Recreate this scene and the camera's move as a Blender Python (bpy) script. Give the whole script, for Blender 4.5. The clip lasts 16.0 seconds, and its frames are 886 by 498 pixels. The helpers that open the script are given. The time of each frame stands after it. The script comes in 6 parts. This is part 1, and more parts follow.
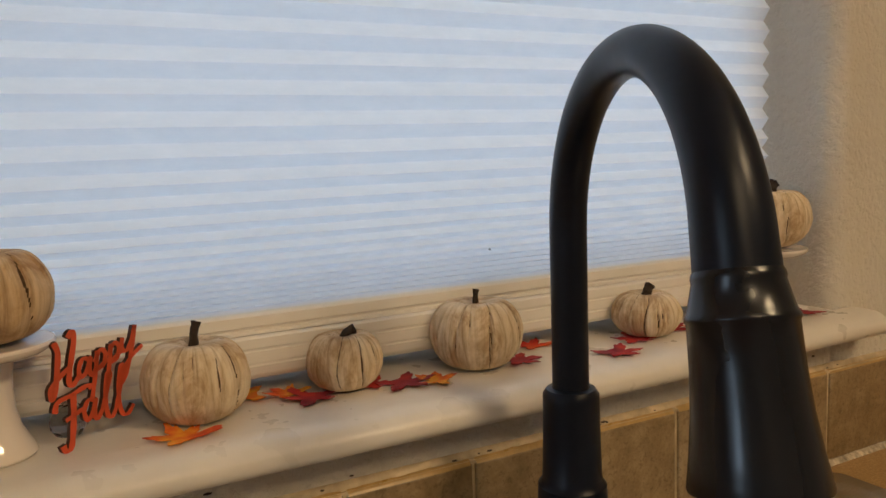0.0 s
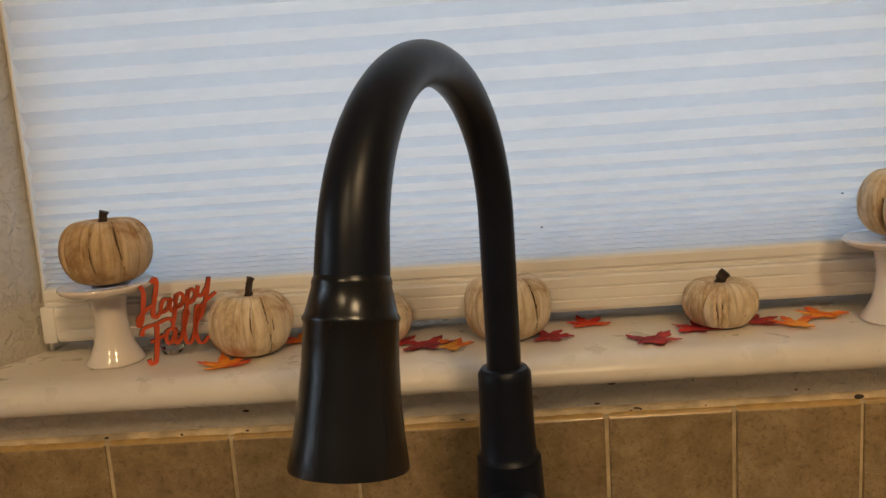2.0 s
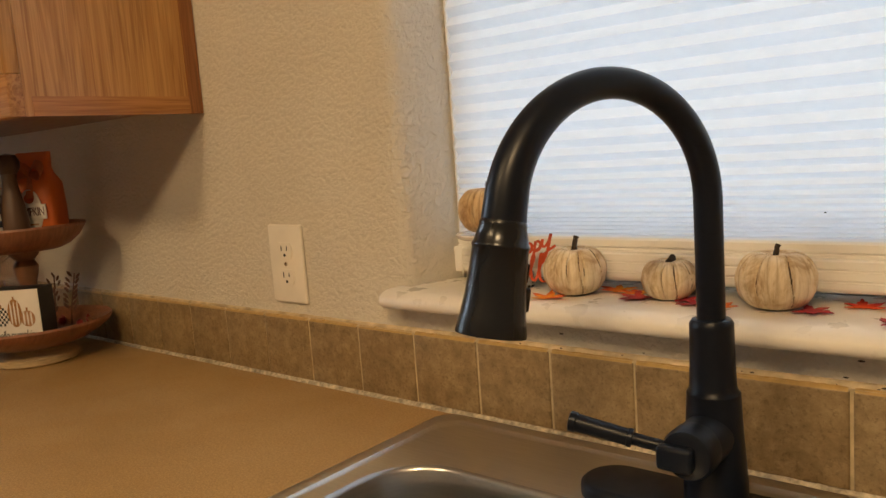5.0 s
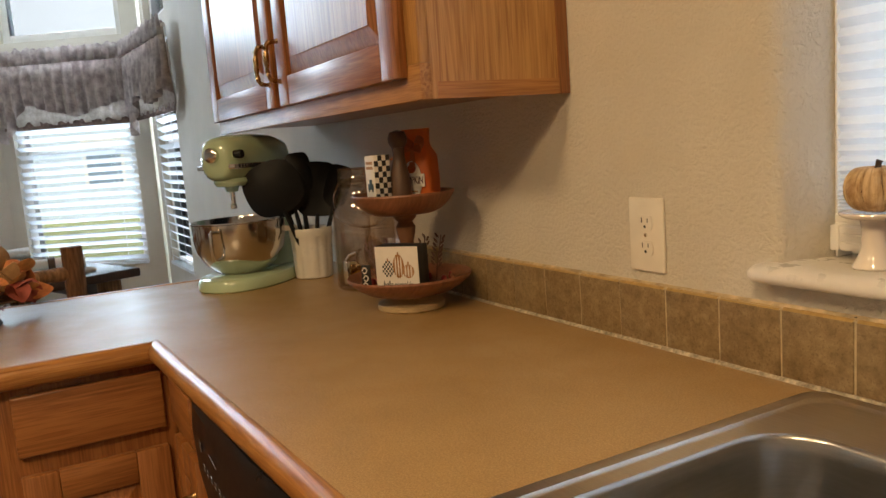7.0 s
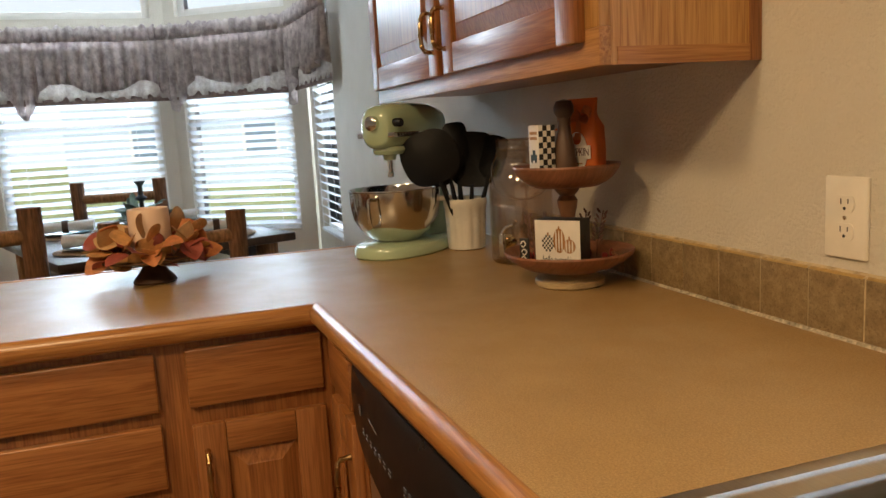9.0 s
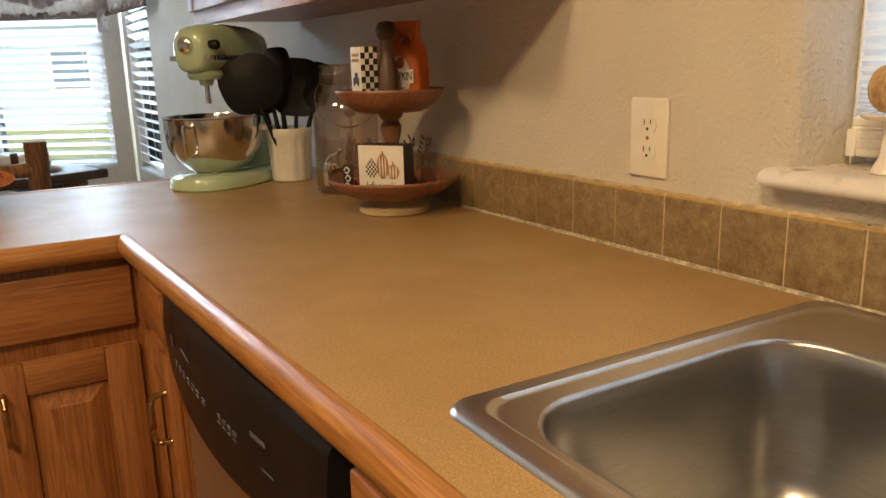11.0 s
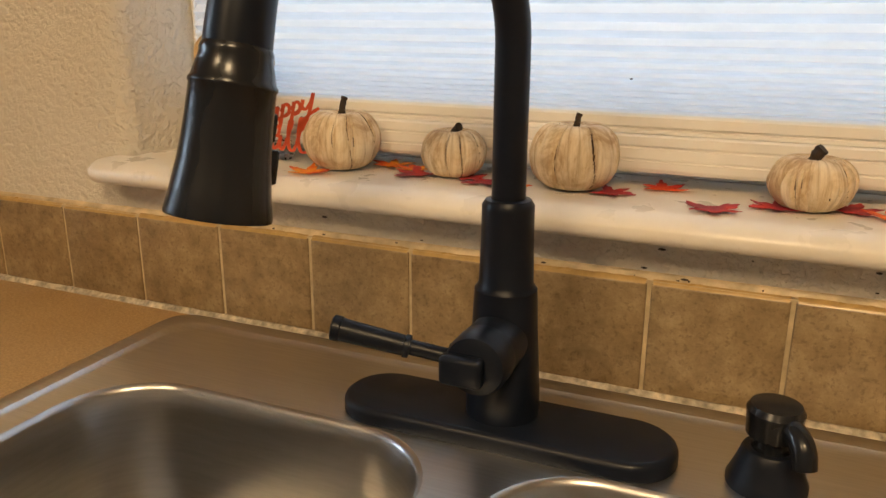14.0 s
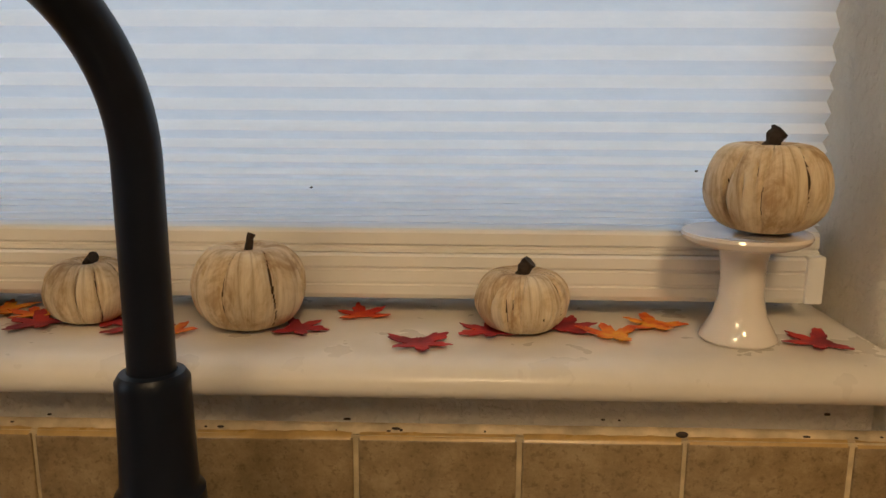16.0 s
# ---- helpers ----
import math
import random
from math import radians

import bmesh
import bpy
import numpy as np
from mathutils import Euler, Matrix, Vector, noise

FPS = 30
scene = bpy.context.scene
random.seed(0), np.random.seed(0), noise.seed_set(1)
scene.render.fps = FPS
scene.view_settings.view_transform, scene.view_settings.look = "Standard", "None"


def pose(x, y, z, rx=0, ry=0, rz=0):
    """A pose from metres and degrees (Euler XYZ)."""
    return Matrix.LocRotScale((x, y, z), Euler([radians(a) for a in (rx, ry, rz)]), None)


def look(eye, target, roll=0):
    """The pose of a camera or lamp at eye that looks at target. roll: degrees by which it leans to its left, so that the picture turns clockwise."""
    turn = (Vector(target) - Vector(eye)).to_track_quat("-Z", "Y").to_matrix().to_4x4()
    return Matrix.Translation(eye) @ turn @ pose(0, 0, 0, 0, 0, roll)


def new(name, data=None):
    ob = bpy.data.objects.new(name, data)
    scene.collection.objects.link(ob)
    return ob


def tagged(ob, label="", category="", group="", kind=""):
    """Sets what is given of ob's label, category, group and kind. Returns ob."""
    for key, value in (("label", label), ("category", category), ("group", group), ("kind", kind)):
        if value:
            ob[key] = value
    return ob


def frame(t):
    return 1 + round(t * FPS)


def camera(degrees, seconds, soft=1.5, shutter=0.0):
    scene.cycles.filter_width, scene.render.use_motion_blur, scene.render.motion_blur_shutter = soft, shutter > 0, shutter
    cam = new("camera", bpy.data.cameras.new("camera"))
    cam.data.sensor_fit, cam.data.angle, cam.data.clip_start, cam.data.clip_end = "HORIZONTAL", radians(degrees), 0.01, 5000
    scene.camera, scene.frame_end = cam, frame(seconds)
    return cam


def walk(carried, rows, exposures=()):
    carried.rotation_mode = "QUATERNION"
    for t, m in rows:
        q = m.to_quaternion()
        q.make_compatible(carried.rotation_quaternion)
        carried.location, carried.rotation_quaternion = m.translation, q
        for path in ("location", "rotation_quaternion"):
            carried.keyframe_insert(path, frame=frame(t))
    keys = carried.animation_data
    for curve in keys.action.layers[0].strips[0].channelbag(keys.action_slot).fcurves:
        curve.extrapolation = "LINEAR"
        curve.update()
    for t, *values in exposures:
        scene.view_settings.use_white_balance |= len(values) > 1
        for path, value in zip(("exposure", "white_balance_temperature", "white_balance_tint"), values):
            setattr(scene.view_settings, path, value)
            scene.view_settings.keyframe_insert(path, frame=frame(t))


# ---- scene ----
cam = camera(59.2, 16.0)
PATH = [
    (0, (-0.48, -0.479, 1.235), (0.459, 1.27, 0.995), -2.1),
    (0.5, (-0.421, -0.485, 1.243), (0.323, 1.352, 0.974), -2.4),
    (1, (-0.358, -0.497, 1.241), (0.048, 1.44, 0.952), -3.5),
    (1.5, (-0.275, -0.544, 1.251), (-0.099, 1.424, 0.939), -3.6),
    (2, (-0.208, -0.597, 1.249), (-0.26, 1.377, 0.932), -3.8),
    (2.5, (-0.161, -0.59, 1.247), (-0.362, 1.374, 0.924), -3.9),
    (3, (-0.108, -0.542, 1.244), (-0.553, 1.383, 0.93), -2.8),
    (3.2, (-0.091, -0.534, 1.247), (-0.678, 1.352, 0.937), -2.6),
    (5.3, (0.068, -0.748, 1.243), (-1.312, 0.674, 0.974), -4.4),
    (5.5, (0.073, -0.766, 1.245), (-1.378, 0.582, 0.968), -4.4),
    (6, (0.072, -0.805, 1.251), (-1.463, 0.448, 0.979), -3.9),
    (6.5, (0.064, -0.837, 1.255), (-1.537, 0.33, 0.979), -3.8),
    (7, (0.046, -0.852, 1.254), (-1.69, 0.105, 0.983), -4.2),
    (7.5, (0.025, -0.861, 1.259), (-1.805, -0.101, 0.984), -4.1),
    (8, (0.009, -0.87, 1.261), (-1.851, -0.188, 0.985), -3.5),
    (8.2, (0.004, -0.876, 1.26), (-1.865, -0.223, 0.982), -3.3),
    (10.3, (-0.013, -0.877, 1.222), (-1.829, -0.157, 0.793), -1.9),
    (10.5, (-0.011, -0.87, 1.219), (-1.785, -0.059, 0.775), -1.9),
    (11, (-0.014, -0.849, 1.205), (-1.688, 0.142, 0.74), -1.6),
    (11.5, (-0.013, -0.814, 1.198), (-1.553, 0.363, 0.704), -1.4),
    (12, (-0.011, -0.774, 1.193), (-1.384, 0.585, 0.674), -1.1),
    (12.5, (-0.009, -0.738, 1.19), (-1.236, 0.745, 0.646), -0.8),
    (13, (-0.014, -0.697, 1.188), (-1.081, 0.895, 0.615), -0.7),
    (13.5, (-0.026, -0.642, 1.194), (-0.911, 1.051, 0.601), -0.1),
    (14, (-0.027, -0.581, 1.203), (-0.775, 1.184, 0.631), 0.3),
    (14.5, (-0.027, -0.533, 1.226), (-0.666, 1.296, 0.727), 0.6),
    (15, (-0.024, -0.483, 1.232), (-0.531, 1.404, 0.803), 0.3),
    (15.5, (-0.027, -0.458, 1.228), (-0.322, 1.478, 0.825), -0.1),
    (16, (-0.036, -0.448, 1.22), (-0.088, 1.511, 0.82), 0.3),
]
walk(cam, [(t, look(eye, target, roll)) for t, eye, target, roll in PATH],
     exposures=[(0, -0.53, 5950, 10), (1.0, -0.54, 6200, 10), (2.0, -0.55, 6300, 10), (3.0, -0.48, 6400, 10), (5.5, 0.0, 6500, 10), (8.0, 0.05, 6450, 10), (11.0, 0.32, 6450, 10), (12.5, 0.42, 6450, 10), (13.5, 0.33, 6350, 10), (14.0, 0.12, 6250, 10), (14.5, -0.21, 6150, 10), (15.0, -0.46, 6000, 10), (16.0, -0.56, 6200, 10)])

# ---- world and lights ----
world = bpy.data.worlds.new("sky")
scene.world = world
world.use_nodes = True
_wn = world.node_tree.nodes
_sky = _wn.new("ShaderNodeTexSky")
_sky.sky_type = "NISHITA"
_sky.sun_disc = False
_sky.sun_elevation = radians(38)
_sky.sun_rotation = radians(120)
world.node_tree.links.new(_sky.outputs[0], _wn["Background"].inputs[0])
_wn["Background"].inputs[1].default_value = 0.15


def lamp(name, kind, m, energy, color, **kw):
    d = bpy.data.lights.new(name, kind)
    d.energy, d.color = energy, color
    for k, v in kw.items():
        if k == "size":
            d.size = v
        elif k == "size_y":
            d.shape = "RECTANGLE"
            d.size_y = v
        elif k == "angle":
            d.angle = v
        elif k == "disk":
            d.shape = "DISK"
            d.size = v
    ob = new(name, d)
    ob.matrix_world = m
    return ob


lamp("sun", "SUN", look((6, -5, 6.5), (0, 0, 0)), 3.2, (1, 0.95, 0.87), angle=radians(0.5))
lamp("kitchen_window_daylight", "AREA", look((-0.19, 0.42, 1.62), (-0.19, 0, 1.62)), 10.2, (0.66, 0.81, 1.0), size=1.0, size_y=1.3)
lamp("bay_daylight_west", "AREA", look((-6.35, -1.45, 2.0), (-4.0, -1.35, 1.2)), 165.0, (0.70, 0.85, 1.0), size=1.5, size_y=1.9)
lamp("bay_daylight_north", "AREA", look((-5.95, 0.10, 2.0), (-4.3, -1.1, 1.2)), 130.0, (0.70, 0.85, 1.0), size=1.1, size_y=1.9)
lamp("bay_daylight_side", "AREA", look((-4.75, 0.85, 2.0), (-4.75, 0, 1.3)), 80.0, (0.78, 0.89, 1.0), size=0.8, size_y=1.6)
lamp("ceiling_lamp_sink", "AREA", look((0.30, -1.55, 2.40), (0.28, -1.3, 0)), 30.0, (1.0, 0.70, 0.37), disk=0.40)
lamp("ceiling_lamp_room", "AREA", look((-0.80, -2.00, 2.40), (-0.80, -1.7, 0)), 22.5, (1.0, 0.71, 0.38), disk=0.45)


# ---- materials ----
def nodes_of(name):
    m = bpy.data.materials.new(name)
    m.use_nodes = True
    nt = m.node_tree
    return m, nt, nt.nodes["Principled BSDF"]


def coords(nt, stretch):
    tc = nt.nodes.new("ShaderNodeTexCoord")
    mp = nt.nodes.new("ShaderNodeMapping")
    mp.inputs["Scale"].default_value = stretch
    nt.links.new(tc.outputs["Object"], mp.inputs["Vector"])
    return mp.outputs[0]


def noise_node(nt, vec, scale, detail=5, rough=0.55, distort=0.0):
    n = nt.nodes.new("ShaderNodeTexNoise")
    n.inputs["Scale"].default_value = scale
    n.inputs["Detail"].default_value = detail
    n.inputs["Roughness"].default_value = rough
    n.inputs["Distortion"].default_value = distort
    nt.links.new(vec, n.inputs["Vector"])
    return n.outputs["Fac"]


def ramp(nt, fac, stops):
    r = nt.nodes.new("ShaderNodeValToRGB")
    e = r.color_ramp.elements
    while len(e) < len(stops):
        e.new(0.5)
    for el, (p, c) in zip(e, stops):
        el.position = p
        el.color = (*c, 1)
    nt.links.new(fac, r.inputs[0])
    return r.outputs[0]


def mixc(nt, mode, fac, a, b):
    m = nt.nodes.new("ShaderNodeMix")
    m.data_type = "RGBA"
    m.blend_type = mode
    if isinstance(fac, float):
        m.inputs[0].default_value = fac
    else:
        nt.links.new(fac, m.inputs[0])
    nt.links.new(a, m.inputs[6])
    nt.links.new(b, m.inputs[7])
    return m.outputs[2]


def bump(nt, bsdf, height, strength, distance):
    b = nt.nodes.new("ShaderNodeBump")
    b.inputs["Strength"].default_value = strength
    b.inputs["Distance"].default_value = distance
    nt.links.new(height, b.inputs["Height"])
    nt.links.new(b.outputs[0], bsdf.inputs["Normal"])


def shade(c, k):
    return tuple(max(0.0, min(1.0, v * k)) for v in c)


def plain(name, c, rough=0.5, metal=0.0, var=0.12, scale=30, coarse=4, bumps=0.0, bscale=300, stretch=(1, 1, 1), c2=None, coat=0.0, spec=0.5, rand=0.0):
    """Two scales of colour variation, a rough map and fine relief."""
    m, nt, b = nodes_of(name)
    v = coords(nt, stretch)
    fine = ramp(nt, noise_node(nt, v, scale), [(0.3, shade(c, 1 - var)), (0.7, c2 or shade(c, 1 + var))])
    big = ramp(nt, noise_node(nt, v, coarse, 3), [(0.35, (1 - var,) * 3), (0.65, (1, 1, 1))])
    col = mixc(nt, "MULTIPLY", 1.0, fine, big)
    if rand:
        oi = nt.nodes.new("ShaderNodeObjectInfo")
        col = mixc(nt, "MULTIPLY", 1.0, col, ramp(nt, oi.outputs["Random"], [(0, (1 - rand,) * 3), (1, (1, 1, 1))]))
    nt.links.new(col, b.inputs["Base Color"])
    rr = ramp(nt, noise_node(nt, v, scale * 0.6, 3), [(0.3, (rough * 0.85,) * 3), (0.7, (min(1, rough * 1.15),) * 3)])
    nt.links.new(rr, b.inputs["Roughness"])
    b.inputs["Metallic"].default_value = metal
    b.inputs["Coat Weight"].default_value = coat
    b.inputs["Specular IOR Level"].default_value = spec
    if bumps:
        bump(nt, b, noise_node(nt, v, bscale, 4), 1.0, bumps)
    return m


def oak(name, axis, light, dark, rough=0.38):
    """Oak with long grain along one axis, cathedral figure and pores."""
    m, nt, b = nodes_of(name)
    s = [34.0, 34.0, 34.0]
    s[axis] = 1.5
    v = coords(nt, tuple(s))
    fig = noise_node(nt, v, 1.0, 4, 0.6, 1.2)
    wv = nt.nodes.new("ShaderNodeMath")
    wv.operation = "PINGPONG"
    mul = nt.nodes.new("ShaderNodeMath")
    mul.operation = "MULTIPLY"
    mul.inputs[1].default_value = 5.0
    nt.links.new(fig, mul.inputs[0])
    nt.links.new(mul.outputs[0], wv.inputs[0])
    wv.inputs[1].default_value = 0.5
    col = ramp(nt, wv.outputs[0], [(0.0, dark), (0.25, tuple((a + c) / 2 for a, c in zip(light, dark))), (0.5, light)])
    p = [260.0, 260.0, 260.0]
    p[axis] = 9.0
    pore = noise_node(nt, coords(nt, tuple(p)), 1.0, 2)
    col = mixc(nt, "MULTIPLY", 0.8, col, ramp(nt, pore, [(0.36, (0.70, 0.62, 0.56)), (0.5, (1, 1, 1))]))
    oi = nt.nodes.new("ShaderNodeObjectInfo")
    col = mixc(nt, "MULTIPLY", 1.0, col, ramp(nt, oi.outputs["Random"], [(0, (0.88, 0.86, 0.84)), (1, (1, 1, 1))]))
    nt.links.new(col, b.inputs["Base Color"])
    b.inputs["Roughness"].default_value = rough
    b.inputs["Coat Weight"].default_value = 0.25
    b.inputs["Coat Roughness"].default_value = 0.25
    bump(nt, b, pore, 0.5, 0.0004)
    return m


def wall_material():
    m, nt, b = nodes_of("textured_wall_paint")
    v = coords(nt, (1, 1, 1))
    n1 = noise_node(nt, v, 125, 4, 0.6, 0.0)
    bl = ramp(nt, n1, [(0.40, (0, 0, 0)), (0.56, (1, 1, 1))])
    n2 = noise_node(nt, v, 380, 3)
    h = mixc(nt, "ADD", 0.25, bl, n2)
    col = ramp(nt, noise_node(nt, v, 5, 4), [(0.3, (0.63, 0.575, 0.485)), (0.7, (0.69, 0.635, 0.54))])
    nt.links.new(col, b.inputs["Base Color"])
    b.inputs["Roughness"].default_value = 0.72
    bump(nt, b, h, 0.8, 0.0016)
    return m


def shade_material():
    """Cellular shade fabric: lets daylight through, faintly blotched and dusty."""
    m, nt, b = nodes_of("cellular_shade_fabric")
    out = nt.nodes["Material Output"]
    v = coords(nt, (1, 1, 3))
    col = ramp(nt, noise_node(nt, v, 30, 6, 0.7), [(0.3, (0.83, 0.855, 0.89)), (0.7, (0.90, 0.91, 0.93))])
    nt.links.new(col, b.inputs["Base Color"])
    b.inputs["Roughness"].default_value = 0.9
    tr = nt.nodes.new("ShaderNodeBsdfTranslucent")
    nt.links.new(col, tr.inputs["Color"])
    mx = nt.nodes.new("ShaderNodeMixShader")
    mx.inputs[0].default_value = 0.55
    nt.links.new(b.outputs[0], mx.inputs[1])
    nt.links.new(tr.outputs[0], mx.inputs[2])
    nt.links.new(mx.outputs[0], out.inputs["Surface"])
    return m


def thin_fabric(name, c, c2, scale, trans):
    m, nt, b = nodes_of(name)
    out = nt.nodes["Material Output"]
    v = coords(nt, (1, 1, 1))
    col = ramp(nt, noise_node(nt, v, scale, 5, 0.65), [(0.38, c), (0.62, c2)])
    nt.links.new(col, b.inputs["Base Color"])
    b.inputs["Roughness"].default_value = 0.95
    tr = nt.nodes.new("ShaderNodeBsdfTranslucent")
    nt.links.new(col, tr.inputs["Color"])
    mx = nt.nodes.new("ShaderNodeMixShader")
    mx.inputs[0].default_value = trans
    nt.links.new(b.outputs[0], mx.inputs[1])
    nt.links.new(tr.outputs[0], mx.inputs[2])
    nt.links.new(mx.outputs[0], out.inputs["Surface"])
    return m


def pumpkin_material(name, light, dark):
    """Papery husk with streaks running from pole to pole."""
    m, nt, b = nodes_of(name)
    tc = nt.nodes.new("ShaderNodeTexCoord")
    sp = nt.nodes.new("ShaderNodeSeparateXYZ")
    nt.links.new(tc.outputs["Object"], sp.inputs[0])
    at = nt.nodes.new("ShaderNodeMath")
    at.operation = "ARCTAN2"
    nt.links.new(sp.outputs[1], at.inputs[0])
    nt.links.new(sp.outputs[0], at.inputs[1])
    cb = nt.nodes.new("ShaderNodeCombineXYZ")
    nt.links.new(at.outputs[0], cb.inputs[0])
    nt.links.new(sp.outputs[2], cb.inputs[1])
    mp = nt.nodes.new("ShaderNodeMapping")
    mp.inputs["Scale"].default_value = (8, 16, 1)
    nt.links.new(cb.outputs[0], mp.inputs[0])
    st = noise_node(nt, mp.outputs[0], 1.0, 6, 0.65, 0.4)
    mp2 = nt.nodes.new("ShaderNodeMapping")
    mp2.inputs["Scale"].default_value = (34, 34, 1)
    nt.links.new(cb.outputs[0], mp2.inputs[0])
    fi = noise_node(nt, mp2.outputs[0], 1.0, 4, 0.6)
    mid = tuple(a * 0.6 + d * 0.4 for a, d in zip(light, dark))
    col = ramp(nt, st, [(0.30, dark), (0.42, mid), (0.56, light)])
    col = mixc(nt, "MULTIPLY", 0.5, col, ramp(nt, fi, [(0.30, (0.80, 0.73, 0.64)), (0.44, (1, 1, 1))]))
    blot = noise_node(nt, coords(nt, (1, 1, 0.6)), 48, 6, 0.68, 0.6)
    col = mixc(nt, "MULTIPLY", 0.8, col, ramp(nt, blot, [(0.38, (0.50, 0.35, 0.20)), (0.50, (0.86, 0.79, 0.68)), (0.60, (1, 1, 1))]))
    nt.links.new(col, b.inputs["Base Color"])
    b.inputs["Roughness"].default_value = 0.75
    bump(nt, b, fi, 0.7, 0.0010)
    return m


def leaf_material(name, a, c, d):
    m, nt, b = nodes_of(name)
    v = coords(nt, (1, 1, 1))
    oi = nt.nodes.new("ShaderNodeObjectInfo")
    ad = nt.nodes.new("ShaderNodeVectorMath")
    ad.operation = "ADD"
    nt.links.new(v, ad.inputs[0])
    nt.links.new(oi.outputs["Random"], ad.inputs[1])
    col = ramp(nt, noise_node(nt, ad.outputs[0], 55, 3), [(0.35, a), (0.5, c), (0.64, d)])
    nt.links.new(col, b.inputs["Base Color"])
    b.inputs["Roughness"].default_value = 0.7
    bump(nt, b, noise_node(nt, v, 900, 2), 0.5, 0.0003)
    return m


def glass(name, c=(1, 1, 1), rough=0.0):
    m, nt, b = nodes_of(name)
    b.inputs["Base Color"].default_value = (*c, 1)
    b.inputs["Transmission Weight"].default_value = 1.0
    b.inputs["Roughness"].default_value = rough
    b.inputs["IOR"].default_value = 1.45
    return m


def counter_material():
    m, nt, b = nodes_of("speckled_tan_laminate")
    v = coords(nt, (1, 1, 1))
    col = ramp(nt, noise_node(nt, v, 420, 3, 0.7), [(0.33, (0.30, 0.180, 0.070)), (0.5, (0.40, 0.255, 0.105)), (0.68, (0.50, 0.335, 0.155))])
    col = mixc(nt, "MULTIPLY", 1.0, col, ramp(nt, noise_node(nt, v, 6, 4), [(0.35, (0.93, 0.92, 0.91)), (0.65, (1, 1, 1))]))
    nt.links.new(col, b.inputs["Base Color"])
    rr = ramp(nt, noise_node(nt, v, 9, 5), [(0.35, (0.30,) * 3), (0.65, (0.42,) * 3)])
    nt.links.new(rr, b.inputs["Roughness"])
    bump(nt, b, noise_node(nt, v, 700, 2), 0.35, 0.0003)
    return m


def steel_material(name, stretch, rough=0.27, tone=1.0):
    m, nt, b = nodes_of(name)
    v = coords(nt, stretch)
    n = noise_node(nt, v, 1.0, 3)
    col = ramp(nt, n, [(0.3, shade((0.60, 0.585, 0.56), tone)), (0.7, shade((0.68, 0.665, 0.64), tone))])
    nt.links.new(col, b.inputs["Base Color"])
    b.inputs["Metallic"].default_value = 1.0
    sm = noise_node(nt, coords(nt, (1, 1, 1)), 14, 4)
    nt.links.new(ramp(nt, sm, [(0.3, (rough * 0.94,) * 3), (0.7, (rough * 1.08,) * 3)]), b.inputs["Roughness"])
    bump(nt, b, n, 0.05, 0.00003)
    return m


WALL = wall_material()
CEIL = plain("ceiling_paint", (0.78, 0.76, 0.72), 0.8, bumps=0.001, bscale=120)
WHITE = plain("white_gloss_paint", (0.76, 0.70, 0.61), 0.30, var=0.03, scale=60, coarse=9)
VINYL = plain("white_vinyl", (0.82, 0.79, 0.74), 0.35, var=0.04, scale=20)
GROUT = plain("tan_grout", (0.58, 0.46, 0.28), 0.85, var=0.25, scale=60, coarse=8, bumps=0.0008, bscale=260)
CAULK = plain("yellowed_caulk", (0.60, 0.47, 0.29), 0.6, var=0.35, scale=50, coarse=14, bumps=0.001, bscale=180)
DIRT = plain("dark_mildew", (0.045, 0.03, 0.02), 0.8)
COUNTER = counter_material()
STEEL = steel_material("brushed_steel_deck", (18, 420, 420), 0.32)
# Bowl steel toned below the rim's: shade of the deep bowls in its colour.
STEEL_SHADED = steel_material("brushed_steel_bowl_shaded", (30, 30, 300), 0.29, 0.74)
BLACK = plain("matte_black_metal", (0.0075, 0.0105, 0.019), 0.36, metal=0.0, var=0.15, scale=60, spec=0.24)
GLOSSB = plain("gloss_black_plastic", (0.011, 0.012, 0.015), 0.24, var=0.1, spec=0.38)
OAKX = oak("oak_grain_x", 0, (0.38, 0.160, 0.050), (0.26, 0.098, 0.028))
OAKN = oak("golden_oak_edge", 0, (0.50, 0.245, 0.075), (0.35, 0.150, 0.040), 0.30)
OAKNY = oak("golden_oak_edge_y", 1, (0.50, 0.245, 0.075), (0.35, 0.150, 0.040), 0.30)
OAKY = oak("oak_grain_y", 1, (0.48, 0.22, 0.065), (0.36, 0.150, 0.040))
OAKZ = oak("oak_grain_z", 2, (0.37, 0.152, 0.047), (0.25, 0.093, 0.027))
OAKP = oak("oak_panel_pale", 2, (0.58, 0.32, 0.105), (0.44, 0.215, 0.062))
OAKPX = oak("oak_rail_pale", 0, (0.52, 0.27, 0.10), (0.36, 0.165, 0.055))
BRASS = plain("antique_brass", (0.44, 0.28, 0.13), 0.28, metal=1.0, var=0.15)
CHROME = plain("bright_chrome", (0.72, 0.70, 0.66), 0.10, metal=1.0, var=0.04)
PLATE = plain("outlet_plastic", (0.80, 0.74, 0.64), 0.35, var=0.04)
SLOT = plain("outlet_slot_dark", (0.03, 0.025, 0.02), 0.6)
HUSK = pumpkin_material("white_husk", (0.79, 0.67, 0.48), (0.40, 0.27, 0.14))
# Dark tone for crease faces: shade put into the husk's colour.
HUSK_SHADE = plain("husk_crease_shade", (0.085, 0.048, 0.022), 0.85, var=0.3, scale=120)
HUSKT = pumpkin_material("tan_husk", (0.66, 0.49, 0.29), (0.22, 0.12, 0.05))
STEM = plain("dark_stem", (0.045, 0.028, 0.018), 0.85, var=0.4, scale=160, bumps=0.001, bscale=300)
